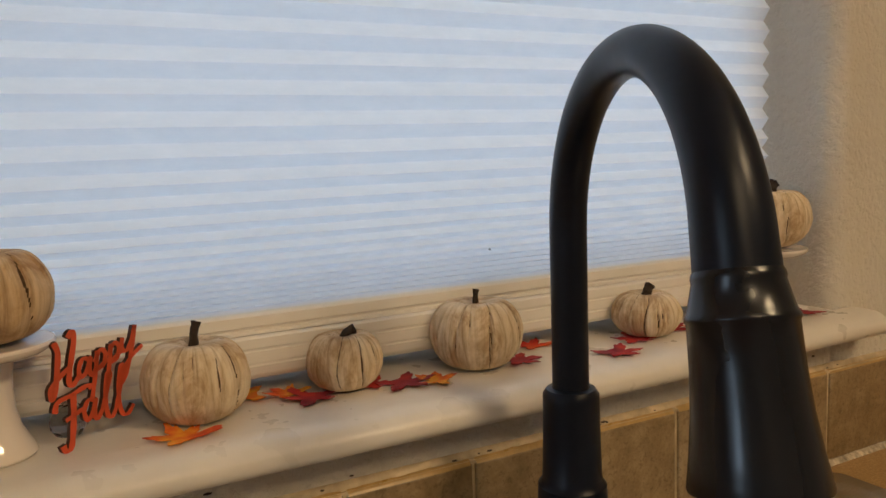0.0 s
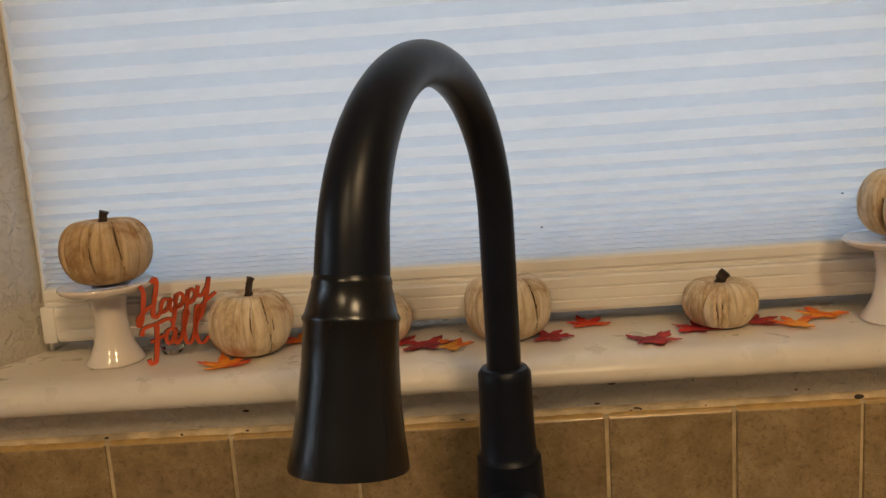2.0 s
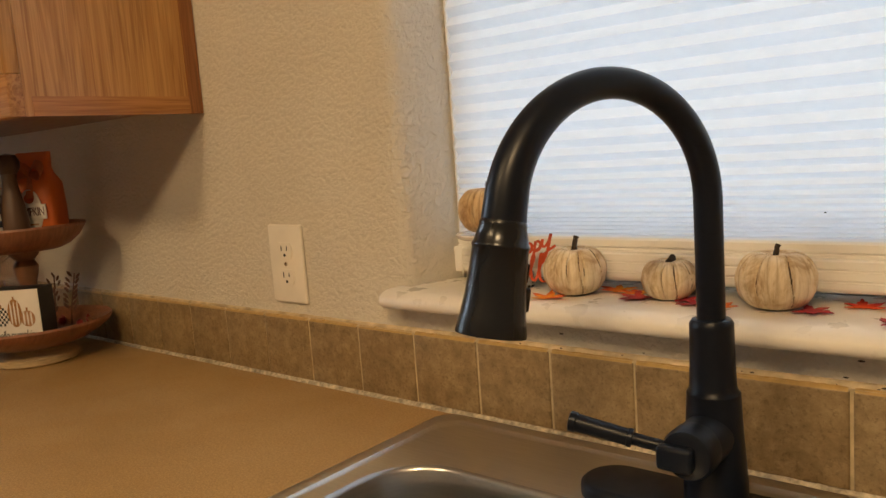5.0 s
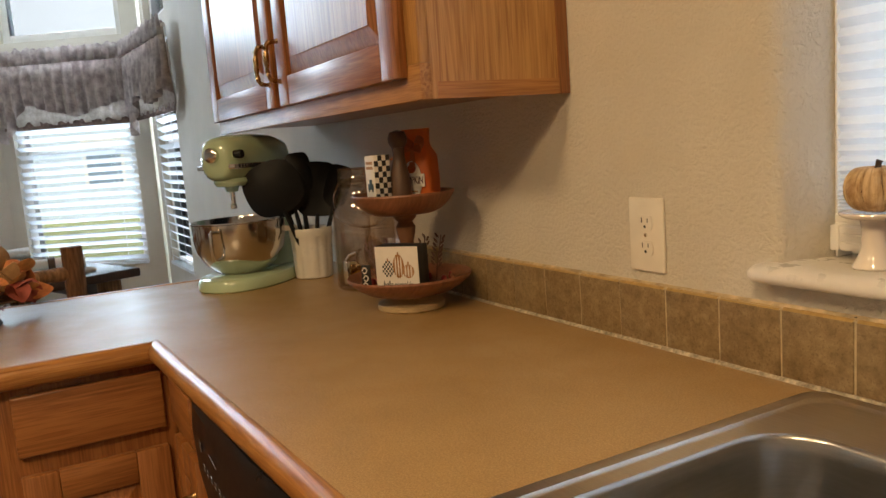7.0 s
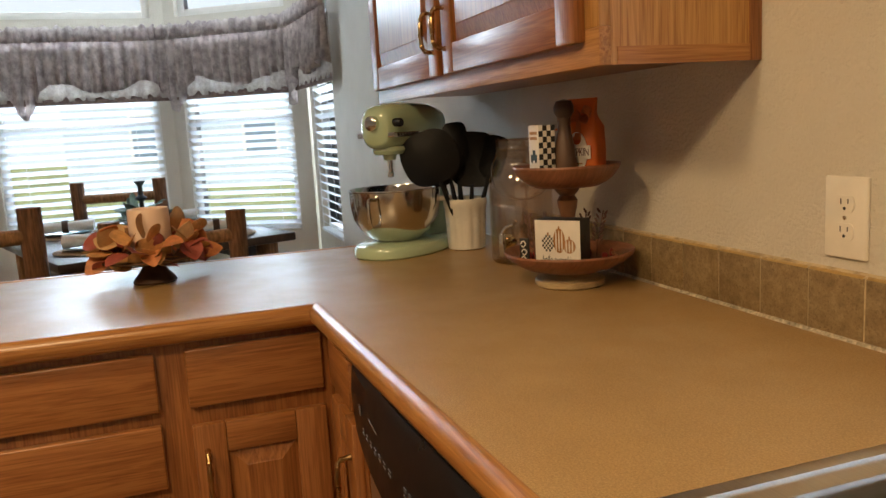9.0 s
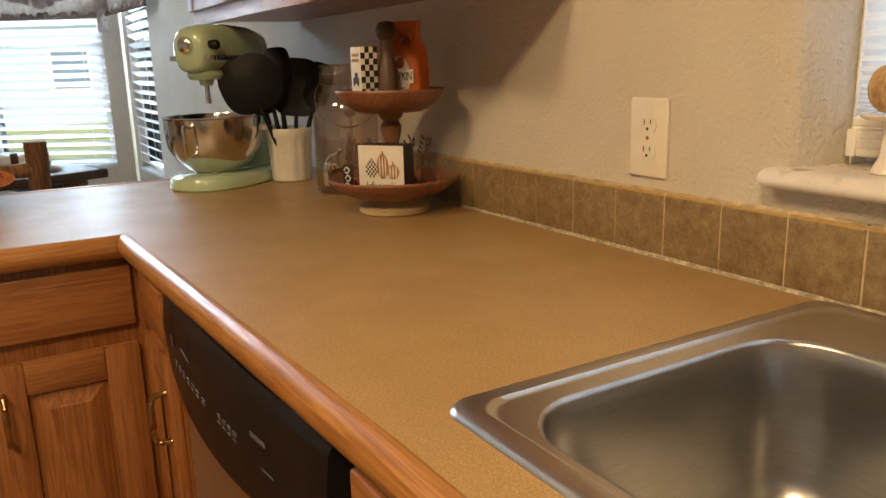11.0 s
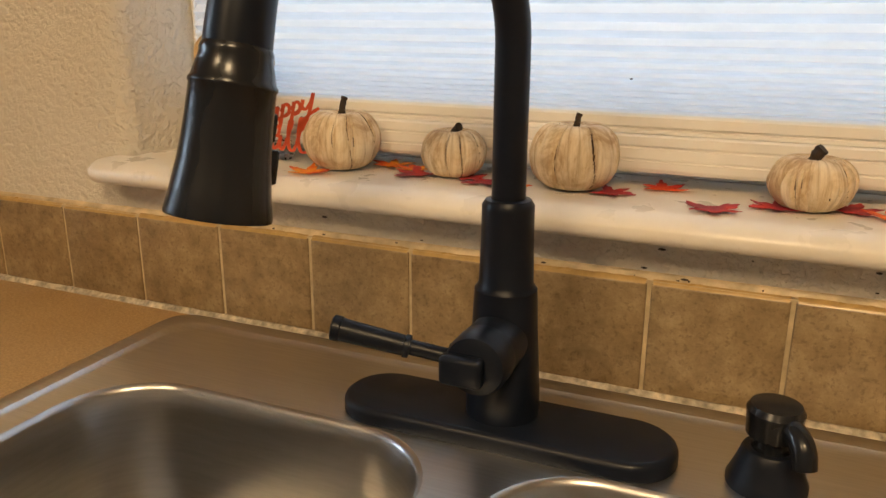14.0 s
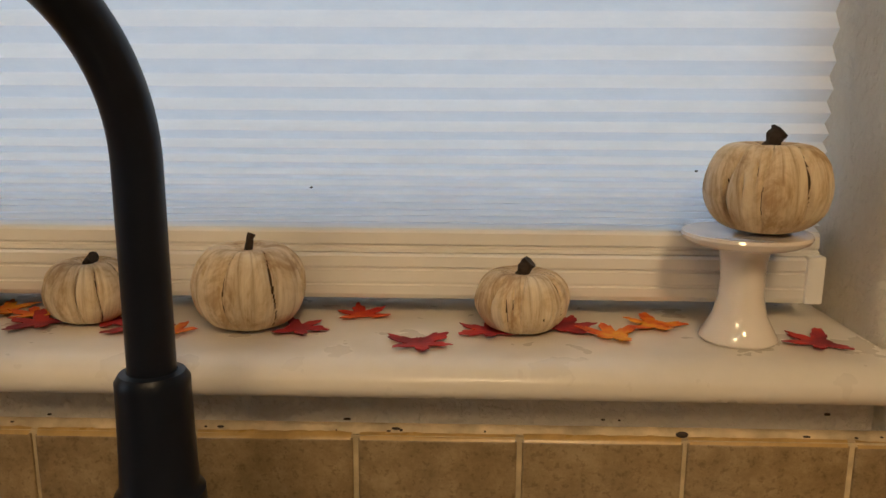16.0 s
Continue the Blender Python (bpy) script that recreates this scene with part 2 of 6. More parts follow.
CERAMIC = plain("white_glazed_ceramic", (0.80, 0.72, 0.63), 0.10, var=0.03, coat=0.5)
ORANGE = plain("orange_painted_wood", (0.62, 0.085, 0.025), 0.5, var=0.12, scale=80, bumps=0.0003)
REDL = leaf_material("crimson_leaf_cloth", (0.20, 0.010, 0.018), (0.33, 0.018, 0.025), (0.52, 0.035, 0.02))
ORAL = leaf_material("orange_leaf_cloth", (0.55, 0.05, 0.015), (0.75, 0.17, 0.015), (0.85, 0.40, 0.03))
SHADE = shade_material()


def thin_glass(name, tint, gloss=0.04):
    """A thin pane or jar wall: lets light straight through and mirrors at its surface."""
    m, nt, b = nodes_of(name)
    tr = nt.nodes.new("ShaderNodeBsdfTransparent")
    tr.inputs[0].default_value = (*tint, 1)
    gl = nt.nodes.new("ShaderNodeBsdfGlossy")
    gl.inputs["Roughness"].default_value = gloss
    fr = nt.nodes.new("ShaderNodeFresnel")
    fr.inputs[0].default_value = 1.45
    mx = nt.nodes.new("ShaderNodeMixShader")
    nt.links.new(fr.outputs[0], mx.inputs[0])
    nt.links.new(tr.outputs[0], mx.inputs[1])
    nt.links.new(gl.outputs[0], mx.inputs[2])
    nt.links.new(mx.outputs[0], nt.nodes["Material Output"].inputs["Surface"])
    return m


GLASS = thin_glass("window_glass", (0.96, 0.97, 0.97))


def jar_material():
    """Clear jar wall: tinted see-through with an even share of gloss."""
    m, nt, b = nodes_of("jar_glass")
    tr = nt.nodes.new("ShaderNodeBsdfTransparent")
    tr.inputs[0].default_value = (0.88, 0.81, 0.74, 1)
    gl = nt.nodes.new("ShaderNodeBsdfGlossy")
    gl.inputs["Roughness"].default_value = 0.08
    gl.inputs["Color"].default_value = (0.95, 0.92, 0.88, 1)
    mx = nt.nodes.new("ShaderNodeMixShader")
    mx.inputs[0].default_value = 0.14
    nt.links.new(tr.outputs[0], mx.inputs[1])
    nt.links.new(gl.outputs[0], mx.inputs[2])
    nt.links.new(mx.outputs[0], nt.nodes["Material Output"].inputs["Surface"])
    return m


JARG = jar_material()
FLOORM = oak("floor_oak", 0, (0.30, 0.17, 0.08), (0.20, 0.10, 0.045))


def tile_material():
    m, nt, b = nodes_of("brown_stone_tile")
    v = coords(nt, (1, 1, 1))
    oi = nt.nodes.new("ShaderNodeObjectInfo")
    mu = nt.nodes.new("ShaderNodeMath")
    mu.operation = "MULTIPLY"
    mu.inputs[1].default_value = 7.0
    nt.links.new(oi.outputs["Random"], mu.inputs[0])
    ad = nt.nodes.new("ShaderNodeVectorMath")
    ad.operation = "ADD"
    nt.links.new(v, ad.inputs[0])
    nt.links.new(mu.outputs[0], ad.inputs[1])
    w = ad.outputs[0]
    col = ramp(nt, noise_node(nt, w, 48, 8, 0.72), [(0.3, (0.185, 0.122, 0.055)), (0.5, (0.282, 0.196, 0.096)), (0.7, (0.400, 0.295, 0.160))])
    spk = ramp(nt, noise_node(nt, w, 240, 3, 0.7), [(0.34, (0.55, 0.5, 0.45)), (0.46, (1, 1, 1))])
    col = mixc(nt, "MULTIPLY", 0.7, col, spk)
    col = mixc(nt, "MULTIPLY", 1.0, col, ramp(nt, oi.outputs["Random"], [(0, (0.84, 0.82, 0.80)), (1, (1, 1, 1))]))
    nt.links.new(col, b.inputs["Base Color"])
    b.inputs["Roughness"].default_value = 0.42
    bump(nt, b, noise_node(nt, w, 150, 5, 0.6), 0.6, 0.0012)
    return m


TILE = tile_material()


# ---- building helpers ----
def part(name, bm, material, parent=None, label="", smooth=True, angle=35):
    bmesh.ops.remove_doubles(bm, verts=bm.verts, dist=1e-6)
    bmesh.ops.recalc_face_normals(bm, faces=bm.faces)
    me = bpy.data.meshes.new(name)
    bm.to_mesh(me)
    bm.free()
    mats = material if isinstance(material, (list, tuple)) else [material]
    for mt in mats:
        me.materials.append(mt)
    if smooth:
        me.shade_smooth()
        me.set_sharp_from_angle(angle=radians(angle))
    ob = new(name, me)
    if parent:
        ob.parent = parent
    if label:
        tagged(ob, label)
    return ob


def thing(name, label, category, loc=(0, 0, 0), rz=0.0, group="", kind=""):
    ob = new(name)
    ob.empty_display_size = 0.02
    ob.location = loc
    ob.rotation_euler = (0, 0, radians(rz))
    return tagged(ob, label, category, group, kind)


def structure(name, bm, material, label, category, smooth=True):
    return tagged(part(name, bm, material, None, "", smooth), label, category, kind="structure")


def box(bm, x0, x1, y0, y1, z0, z1, bev=0.0, seg=2):
    m = Matrix.LocRotScale(((x0 + x1) / 2, (y0 + y1) / 2, (z0 + z1) / 2), None, (abs(x1 - x0), abs(y1 - y0), abs(z1 - z0)))
    g = bmesh.ops.create_cube(bm, size=1.0, matrix=m)
    if bev:
        es = {e for v in g["verts"] for e in v.link_edges}
        bmesh.ops.bevel(bm, geom=list(es), offset=bev, segments=seg, profile=0.5, affect="EDGES")
    return bm


def one_box(x0, x1, y0, y1, z0, z1, bev=0.0, seg=2):
    return box(bmesh.new(), x0, x1, y0, y1, z0, z1, bev, seg)


def lathe(bm, profile, segs=40, m=None, wob=None):
    """Turn (radius, height) pairs about z."""
    m = m or Matrix()
    rows = []
    for r, z in profile:
        if r < 1e-6:
            rows.append([bm.verts.new(m @ Vector((0, 0, z)))])
        else:
            rows.append([bm.verts.new(m @ Vector((r * math.cos(2 * math.pi * i / segs), r * math.sin(2 * math.pi * i / segs), z))) for i in range(segs)])
    for a, c in zip(rows, rows[1:]):
        for i in range(segs):
            j = (i + 1) % segs
            if len(a) == 1 and len(c) == 1:
                continue
            if len(a) == 1:
                bm.faces.new((a[0], c[i], c[j]))
            elif len(c) == 1:
                bm.faces.new((a[i], c[0], a[j]))
            else:
                bm.faces.new((a[i], c[i], c[j], a[j]))
    return bm


def tube(bm, pts, radii, segs=16, caps=True):
    """A round bar along points, its radius changing on the way."""
    pts = [Vector(p) for p in pts]
    if not isinstance(radii, (list, tuple)):
        radii = [radii] * len(pts)
    tang = []
    for i in range(len(pts)):
        a, c = pts[max(0, i - 1)], pts[min(len(pts) - 1, i + 1)]
        tang.append((c - a).normalized())
    n = tang[0].orthogonal().normalized()
    rings = []
    for p, t, r in zip(pts, tang, radii):
        n = (n - t * n.dot(t)).normalized()
        bt = t.cross(n)
        rings.append([bm.verts.new(p + r * (math.cos(2 * math.pi * i / segs) * n + math.sin(2 * math.pi * i / segs) * bt)) for i in range(segs)])
    for a, c in zip(rings, rings[1:]):
        for i in range(segs):
            j = (i + 1) % segs
            bm.faces.new((a[i], a[j], c[j], c[i]))
    if caps:
        bm.faces.new(rings[0][::-1])
        bm.faces.new(rings[-1])
    return bm


def curve_pts(ctrl, n=12):
    """Catmull-Rom through control points."""
    c = [Vector(p) for p in ctrl]
    c = [2 * c[0] - c[1]] + c + [2 * c[-1] - c[-2]]
    out = []
    for k in range(1, len(c) - 2):
        for i in range(n):
            u = i / n
            p0, p1, p2, p3 = c[k - 1], c[k], c[k + 1], c[k + 2]
            out.append(0.5 * (2 * p1 + (p2 - p0) * u + (2 * p0 - 5 * p1 + 4 * p2 - p3) * u * u + (3 * p1 - p0 - 3 * p2 + p3) * u ** 3))
    out.append(c[-2])
    return out


def rrect(x0, x1, y0, y1, r, z, seg=10):
    """A rounded rectangle as a list of points."""
    out = []
    for cx, cy, a0 in ((x1 - r, y1 - r, 0), (x0 + r, y1 - r, 90), (x0 + r, y0 + r, 180), (x1 - r, y0 + r, 270)):
        for i in range(seg + 1):
            a = radians(a0 + 90 * i / seg)
            out.append((cx + r * math.cos(a), cy + r * math.sin(a), z))
    return out


def loft(bm, loops, close=True):
    rows = [[bm.verts.new(p) for p in lp] for lp in loops]
    n = len(rows[0])
    for a, c in zip(rows, rows[1:]):
        for i in range(n if close else n - 1):
            j = (i + 1) % n
            bm.faces.new((a[i], a[j], c[j], c[i]))
    return rows


def extrude_profile(bm, prof, axis, a0, a1, steps=1):
    """A closed 2D profile swept straight along x or y."""
    loops = []
    for k in range(steps + 1):
        a = a0 + (a1 - a0) * k / steps
        loops.append([(a, u, w) if axis == "x" else (u, a, w) for u, w in prof])
    rows = loft(bm, loops)
    bm.faces.new(rows[0][::-1])
    bm.faces.new(rows[-1])
    return bm


def plan_prism(bm, pts, z0, z1):
    rows = loft(bm, [[(x, y, z0) for x, y in pts], [(x, y, z1) for x, y in pts]])
    bm.faces.new(rows[0][::-1])
    bm.faces.new(rows[1])
    return bm


# ---- the shell of the kitchen ----
Y0 = 0.008
JL, JR, SILL, HEAD = -0.600, 0.217, 1.068, 2.02


def arc2(cx, cy, r, a0, a1, n=6):
    return [(cx + r * math.cos(radians(a0 + (a1 - a0) * i / n)), cy + r * math.sin(radians(a0 + (a1 - a0) * i / n))) for i in range(n + 1)]


bm = bmesh.new()
plan_prism(bm, [(-3.72, 0.17), (-3.72, Y0)] + arc2(-0.640, Y0 + 0.026, 0.026, -90, -8) + [(-0.5895, 0.088), (-0.5895, 0.17)], 0, 2.44)
plan_prism(bm, [(JR, 0.17)] + arc2(JR + 0.022, Y0 + 0.022, 0.022, 180, 270) + [(2.6, Y0), (2.6, 0.17)], 0, 2.44)
box(bm, -0.625, JR, Y0 + 0.001, 0.17, 0, 1.040)
box(bm, -0.6135, JR, Y0 + 0.0005, 0.17, HEAD, 2.44)
structure("wall_north", bm, WALL, "cream wall with coarse knockdown plaster texture", "wall")
structure("wall_east", one_box(2.6, 2.75, -4.6, 0.17, 0, 2.44), WALL, "cream textured wall facing the sink run", "wall")
structure("wall_south", one_box(-4.6, 2.6, -4.75, -4.6, 0, 2.44), WALL, "cream textured wall closing the room", "wall")
structure("floor", one_box(-5.6, 2.6, -4.6, 0.008, -0.1, 0), FLOORM, "oak plank floor of kitchen and dining nook", "floor")
structure("ceiling", box(box(one_box(-4.30, 2.75, -4.75, 0.3, 2.442, 2.6), -6.2, -4.30, -4.75, 0.6, 2.88, 3.0), -4.35, -4.30, -4.75, 0.3, 2.6, 2.88), CEIL, "white painted textured ceiling", "ceiling")

# window sill board with a rounded nose, apron and caulk
bm = bmesh.new()
nose = [(Y0, SILL), (-0.0085, SILL), (-0.0095, SILL)] + [(-0.012 - 0.020 * math.cos(radians(a)), SILL - 0.013 + 0.013 * math.sin(radians(a))) for a in (80, 70, 60, 50, 40, 30, 20, 10, 0)]
nose += [(-0.032, 1.0525), (-0.0305, 1.0490), (-0.027, 1.0465), (-0.021, 1.0450), (-0.014, 1.043), (Y0, 1.041)]
nx0, nx1 = -0.640, 0.256
loops = []
for k, x in enumerate((nx0, nx0 + 0.003, nx0 + 0.010, nx1 - 0.010, nx1 - 0.003, nx1)):
    sh = (0.012, 0.004, 0.0, 0.0, 0.004, 0.012)[k]
    loops.append([(x, min(Y0, u + sh), w - (sh * 0.3 if w > 1.06 else -sh * 0.3)) for u, w in nose])
rows = loft(bm, loops)
bm.faces.new(rows[0][::-1])
bm.faces.new(rows[-1])
box(bm, -0.612, JR, Y0, 0.165, 1.0405, SILL)
structure("window_sill", bm, WHITE, "glossy white painted wooden window sill with rounded nose", "window sill")
bm = bmesh.new()
ck = [(Y0 + 0.0012, 1.0150), (0.0062, 1.0138), (0.0048, 1.0118), (0.0045, 1.0100), (Y0 + 0.0012, 1.0100)]
extrude_profile(bm, ck, "x", -2.10, 1.50, 700)
for v in bm.verts:
    if v.co.y < 0.007:
        v.co += Vector((0, 1, 1.2)) * 0.0012 * noise.noise(Vector((v.co.x * 140, v.co.y * 40, v.co.z * 40)))
structure("caulk_line", bm, CAULK, "cracked cream caulk where the tiles meet the wall", "trim")
rng = random.Random(5)
bm = bmesh.new()
for k in range(26):
    x = rng.uniform(-0.60, 0.24)
    s = rng.uniform(0.0004, 0.0011)
    bmesh.ops.create_icosphere(bm, subdivisions=1, radius=1, matrix=Matrix.LocRotScale((x, *rng.choice([(0.0047, rng.uniform(1.0115, 1.0135)), (0.0078, rng.uniform(1.016, 1.040))])), None, (s * rng.uniform(1, 4), 0.0012, s)))
bmesh.ops.create_icosphere(bm, subdivisions=2, radius=1, matrix=Matrix.LocRotScale((0.100, 0.0040, 1.0125), None, (0.0040, 0.0016, 0.0020)))
tagged(part("caulk_stains", bm, DIRT), "dark flecks of mildew stuck in the caulk", "stain", kind="stuff")

# ---- kitchen window: frame, glass and cellular shade ----
win = tagged(part("window_1", bm=box(box(one_box(JL, JR, 0.115, 0.165, SILL, SILL + 0.045, 0.003), JL, JR, 0.115, 0.165, HEAD - 0.045, HEAD, 0.003),
             JL, JL + 0.035, 0.118, 0.162, SILL + 0.045, HEAD - 0.045, 0.003), material=VINYL), "white vinyl kitchen window behind a lowered shade", "window", kind="structure")
part("frame", one_box(JR - 0.035, JR, 0.118, 0.162, SILL + 0.045, HEAD - 0.045, 0.003), VINYL, win)
part("side_track", one_box(-0.5890, -0.5858, 0.084, 0.1145, SILL, HEAD, 0.001), VINYL, win)
pane = part("pane", one_box(JL + 0.03, JR - 0.03, 0.138, 0.142, SILL + 0.04, HEAD - 0.04), GLASS, win)
pane.visible_shadow = False
SX0, SX1 = -0.580, JR - 0.014
sh = thing("cellular_shade", "white cellular window shade let down over the sink window", "window shade", (0, 0.010, 0))
bm = bmesh.new()
zs, z, k = [], 1.1275, 0
while z < HEAD - 0.03:
    zs.append((z, 0.0730 if k % 2 else 0.0650))
    pitch = 0.0045 + 0.0175 * min(1.0, max(0.0, (z - 1.145) / 0.11)) ** 0.9
    z += pitch / 2
    k += 1
fine = []
for (za, ya), (zb, yb) in zip(zs, zs[1:]):
    for i in range(3):
        u = i / 3
        fine.append((za + (zb - za) * u, ya + (yb - ya) * u))
fine.append(zs[-1])
prev = None
NX = 24
for zz, yy in fine:
    row = []
    for i in range(NX + 1):
        x = SX0 + (SX1 - SX0) * i / NX
        row.append(bm.verts.new((x, yy, zz + 0.0003 * noise.noise(Vector((x * 6, zz * 40, 0))))))
    if prev:
        for i in range(NX):
            bm.faces.new((prev[i], prev[i + 1], row[i + 1], row[i]))
    prev = row
part("fabric", bm, SHADE, sh, "pleated translucent white fabric", smooth=False)
br = [(0.090, 1.1275), (0.060, 1.1275), (0.0575, 1.1255), (0.0575, 1.118), (0.0595, 1.1172), (0.0595, 1.1158), (0.0565, 1.115), (0.0565, 1.1125), (0.090, 1.1125)]
part("upper_rail", extrude_profile(bmesh.new(), br, "x", SX0 + 0.002, SX1 - 0.002), VINYL, sh, smooth=False)
b2 = [(0.092, 1.1120), (0.0535, 1.1120), (0.0515, 1.1105), (0.0515, 1.1035), (0.0530, 1.1028), (0.0530, 1.1015), (0.0515, 1.1008), (0.0515, 1.0930), (0.0527, 1.0922), (0.0527, 1.0912), (0.0510, 1.0905), (0.0520, 1.0845), (0.0540, 1.0812), (0.092, 1.0812)]
part("bottom_rail", extrude_profile(bmesh.new(), b2, "x", SX0 + 0.012, SX1 - 0.012), VINYL, sh, smooth=False)
for x in (SX0, SX1 - 0.012):
    part("end_cap", one_box(x, x + 0.012, 0.0495, 0.094, 1.0812, 1.1135, 0.0012), VINYL, sh)
rng = random.Random(2)
bm = bmesh.new()
for x, z in [(-0.139, 1.155), (0.118, 1.168)]:
    bmesh.ops.create_icosphere(bm, subdivisions=1, radius=1, matrix=Matrix.LocRotScale((x, 0.0635, z), None, (0.0014, 0.0006, 0.0007)))
tagged(part("dust_specks", bm, DIRT, sh), kind="stuff")
part("head_rail", one_box(SX0, SX1, 0.05, 0.10, HEAD - 0.032, HEAD - 0.001, 0.003), VINYL, sh)

# ---- worktop, nosing and backsplash ----
CT = 0.914
bm = bmesh.new()
HX0, HX1, HY0, HY1 = -0.525, 0.165, -0.520, -0.045
box(bm, -2.22, -1.524, -2.5, 0.003, CT - 0.04, CT)
YF = [(-1.524, -0.630), (HX0, -0.594), (HX1, -0.590), (2.6, -0.590)]
plan_prism(bm, [(-1.524, 0.003), YF[0], YF[1], (HX0, 0.003)], CT - 0.04, CT)
plan_prism(bm, [(HX0, HY0), YF[1], YF[2], (HX1, HY0)], CT - 0.04, CT)
box(bm, HX0, HX1, HY1, 0.003, CT - 0.04, CT)
plan_prism(bm, [(HX1, 0.003), YF[2], YF[3], (2.6, 0.003)], CT - 0.04, CT)
tagged(part("worktop", bm, COUNTER, None, smooth=False), "speckled tan laminate worktop running round the corner", "countertop")


def nosing_profile():
    p = [(0, 0.0), (0.002, 0.002), (0.008, 0.003)]
    p += [(0.008 + 0.017 * math.cos(radians(a)), -0.019 + 0.022 * math.sin(radians(a))) for a in (70, 50, 30, 10, -10, -30, -50, -70)]
    return p + [(0.008, -0.042), (0.0, -0.042)]


bm = bmesh.new()
prof = nosing_profile()
rows = loft(bm, [[(-1.524 + d, -0.630 - d, CT + h) for d, h in prof]] + [[(x, y - d, CT + h) for d, h in prof] for x, y in YF[1:]])
bm.faces.new(rows[0][::-1]); bm.faces.new(rows[-1])
tagged(part("worktop_edge_main", bm, OAKN), "rounded oak edge moulding along the sink worktop", "edge trim")
bm = bmesh.new()
rows = loft(bm, [[(-1.524 + d, -0.631 - d, CT + h) for d, h in prof], [(-1.524 + d, -2.5, CT + h) for d, h in prof]])
bm.faces.new(rows[0][::-1]); bm.faces.new(rows[1])
tagged(part("worktop_edge_peninsula", bm, OAKNY), "rounded oak edge moulding along the peninsula worktop", "edge trim")
bm = bmesh.new()
rows = loft(bm, [[(-2.22 - d, 0.0, CT + h) for d, h in prof], [(-2.22 - d, -2.5, CT + h) for d, h in prof]])
bm.faces.new(rows[0][::-1]); bm.faces.new(rows[1])
tagged(part("worktop_edge_dining", bm, OAKNY), "rounded oak edge moulding on the dining side", "edge trim")

splash = structure("backsplash", one_box(-2.10, 1.50, 0.0022, Y0, CT - 0.002, 1.0095), GROUT, "one row of square brown stone tiles with tan grout", "backsplash")
bm = bmesh.new()
cj = [(0.003, CT + 0.0045), (-0.0008, CT + 0.0042), (-0.004, CT + 0.0015), (-0.005, CT), (0.003, CT)]
extrude_profile(bm, cj, "x", -2.10, 1.5, 400)
for v in bm.verts:
    if v.co.z > CT + 0.001:
        v.co.z += 0.0016 * noise.noise(Vector((v.co.x * 120, 0, 0)))
structure("caulk_joint", bm, plain("mildewed_caulk", (0.56, 0.47, 0.34), 0.6, var=0.5, scale=170, coarse=25), "mildewed caulk where tiles meet the worktop", "trim")

# ---- sink ----
SK = (-0.556, 0.190, -0.5380, -0.009)
sink = thing("kitchen_sink", "brushed stainless steel double bowl drop-in kitchen sink", "sink")
bm = bmesh.new()


def inset(o, r, z):
    return rrect(SK[0] + o, SK[1] - o, SK[2] + o, SK[3] - o, r, z)


deckz = CT + 0.0030
rows = loft(bm, [inset(0.0, 0.028, CT + 0.0004), inset(0.0015, 0.027, CT + 0.0032), inset(0.005, 0.025, CT + 0.0056), inset(0.020, 0.030, CT + 0.0064), inset(0.0225, 0.03, CT + 0.0064), inset(0.0255, 0.032, CT + 0.0036), inset(0.028, 0.034, deckz), inset(0.0290, 0.0345, deckz), inset(0.0305, 0.0355, deckz)])
BOWLS = ((-0.508, -0.205, -0.503, -0.135), (-0.168, 0.148, -0.503, -0.135))
edges = []
inner = rows[-1]
for i in range(len(inner)):
    edges.append(bm.edges.get((inner[i], inner[(i + 1) % len(inner)])))
for b in BOWLS:
    lp = [bm.verts.new(p) for p in rrect(*b, 0.072, deckz)]
    for i in range(len(lp)):
        edges.append(bm.edges.new((lp[i], lp[(i + 1) % len(lp)])))
bmesh.ops.triangle_fill(bm, edges=edges, use_beauty=True)
part("rim", bm, STEEL, sink, "brushed rim with raised bead")
for b in BOWLS:
    bm = bmesh.new()
    x0, x1, y0, y1 = b
    loops = []
    for o, r, dz in ((0, .072, 0), (.0025, .070, -.0012), (.0045, .068, -.005), (.007, .066, -.02), (.012, .064, -.10), (.016, .06, -.145), (.022, .056, -.163), (.034, .046, -.175), (.052, .034, -.180)):
        loops.append(rrect(x0 + o, x1 - o, y0 + o, y1 - o, r, deckz + dz))
    rows = loft(bm, loops)
    cx, cy = (x0 + x1) / 2, (y0 + y1) / 2 + 0.02
    n = len(rows[-1])
    ring = []
    for v in rows[-1]:
        d = Vector((v.co.x - cx, v.co.y - cy, 0)).normalized() * 0.045
        ring.append(bm.verts.new((cx + d.x, cy + d.y, deckz - 0.184)))
    for i in range(n):
        bm.faces.new((rows[-1][i], rows[-1][(i + 1) % n], ring[(i + 1) % n], ring[i]))
    bowl = part("bowl", bm, STEEL_SHADED, sink, "deep bowl with rounded corners", angle=60)
    part("drain", lathe(bmesh.new(), [(0.046, deckz - 0.1835), (0.043, deckz - 0.1825), (0.038, deckz - 0.186), (0.036, deckz - 0.196), (0.0, deckz - 0.197)], 36, Matrix.Translation((cx, cy, 0))), CHROME, bowl)

# ---- faucet ----
FX, FY = -0.1857, -0.0945
fau = thing("kitchen_faucet", "matte black gooseneck pull-down kitchen faucet", "faucet", (FX, FY, deckz))
bm = bmesh.new()


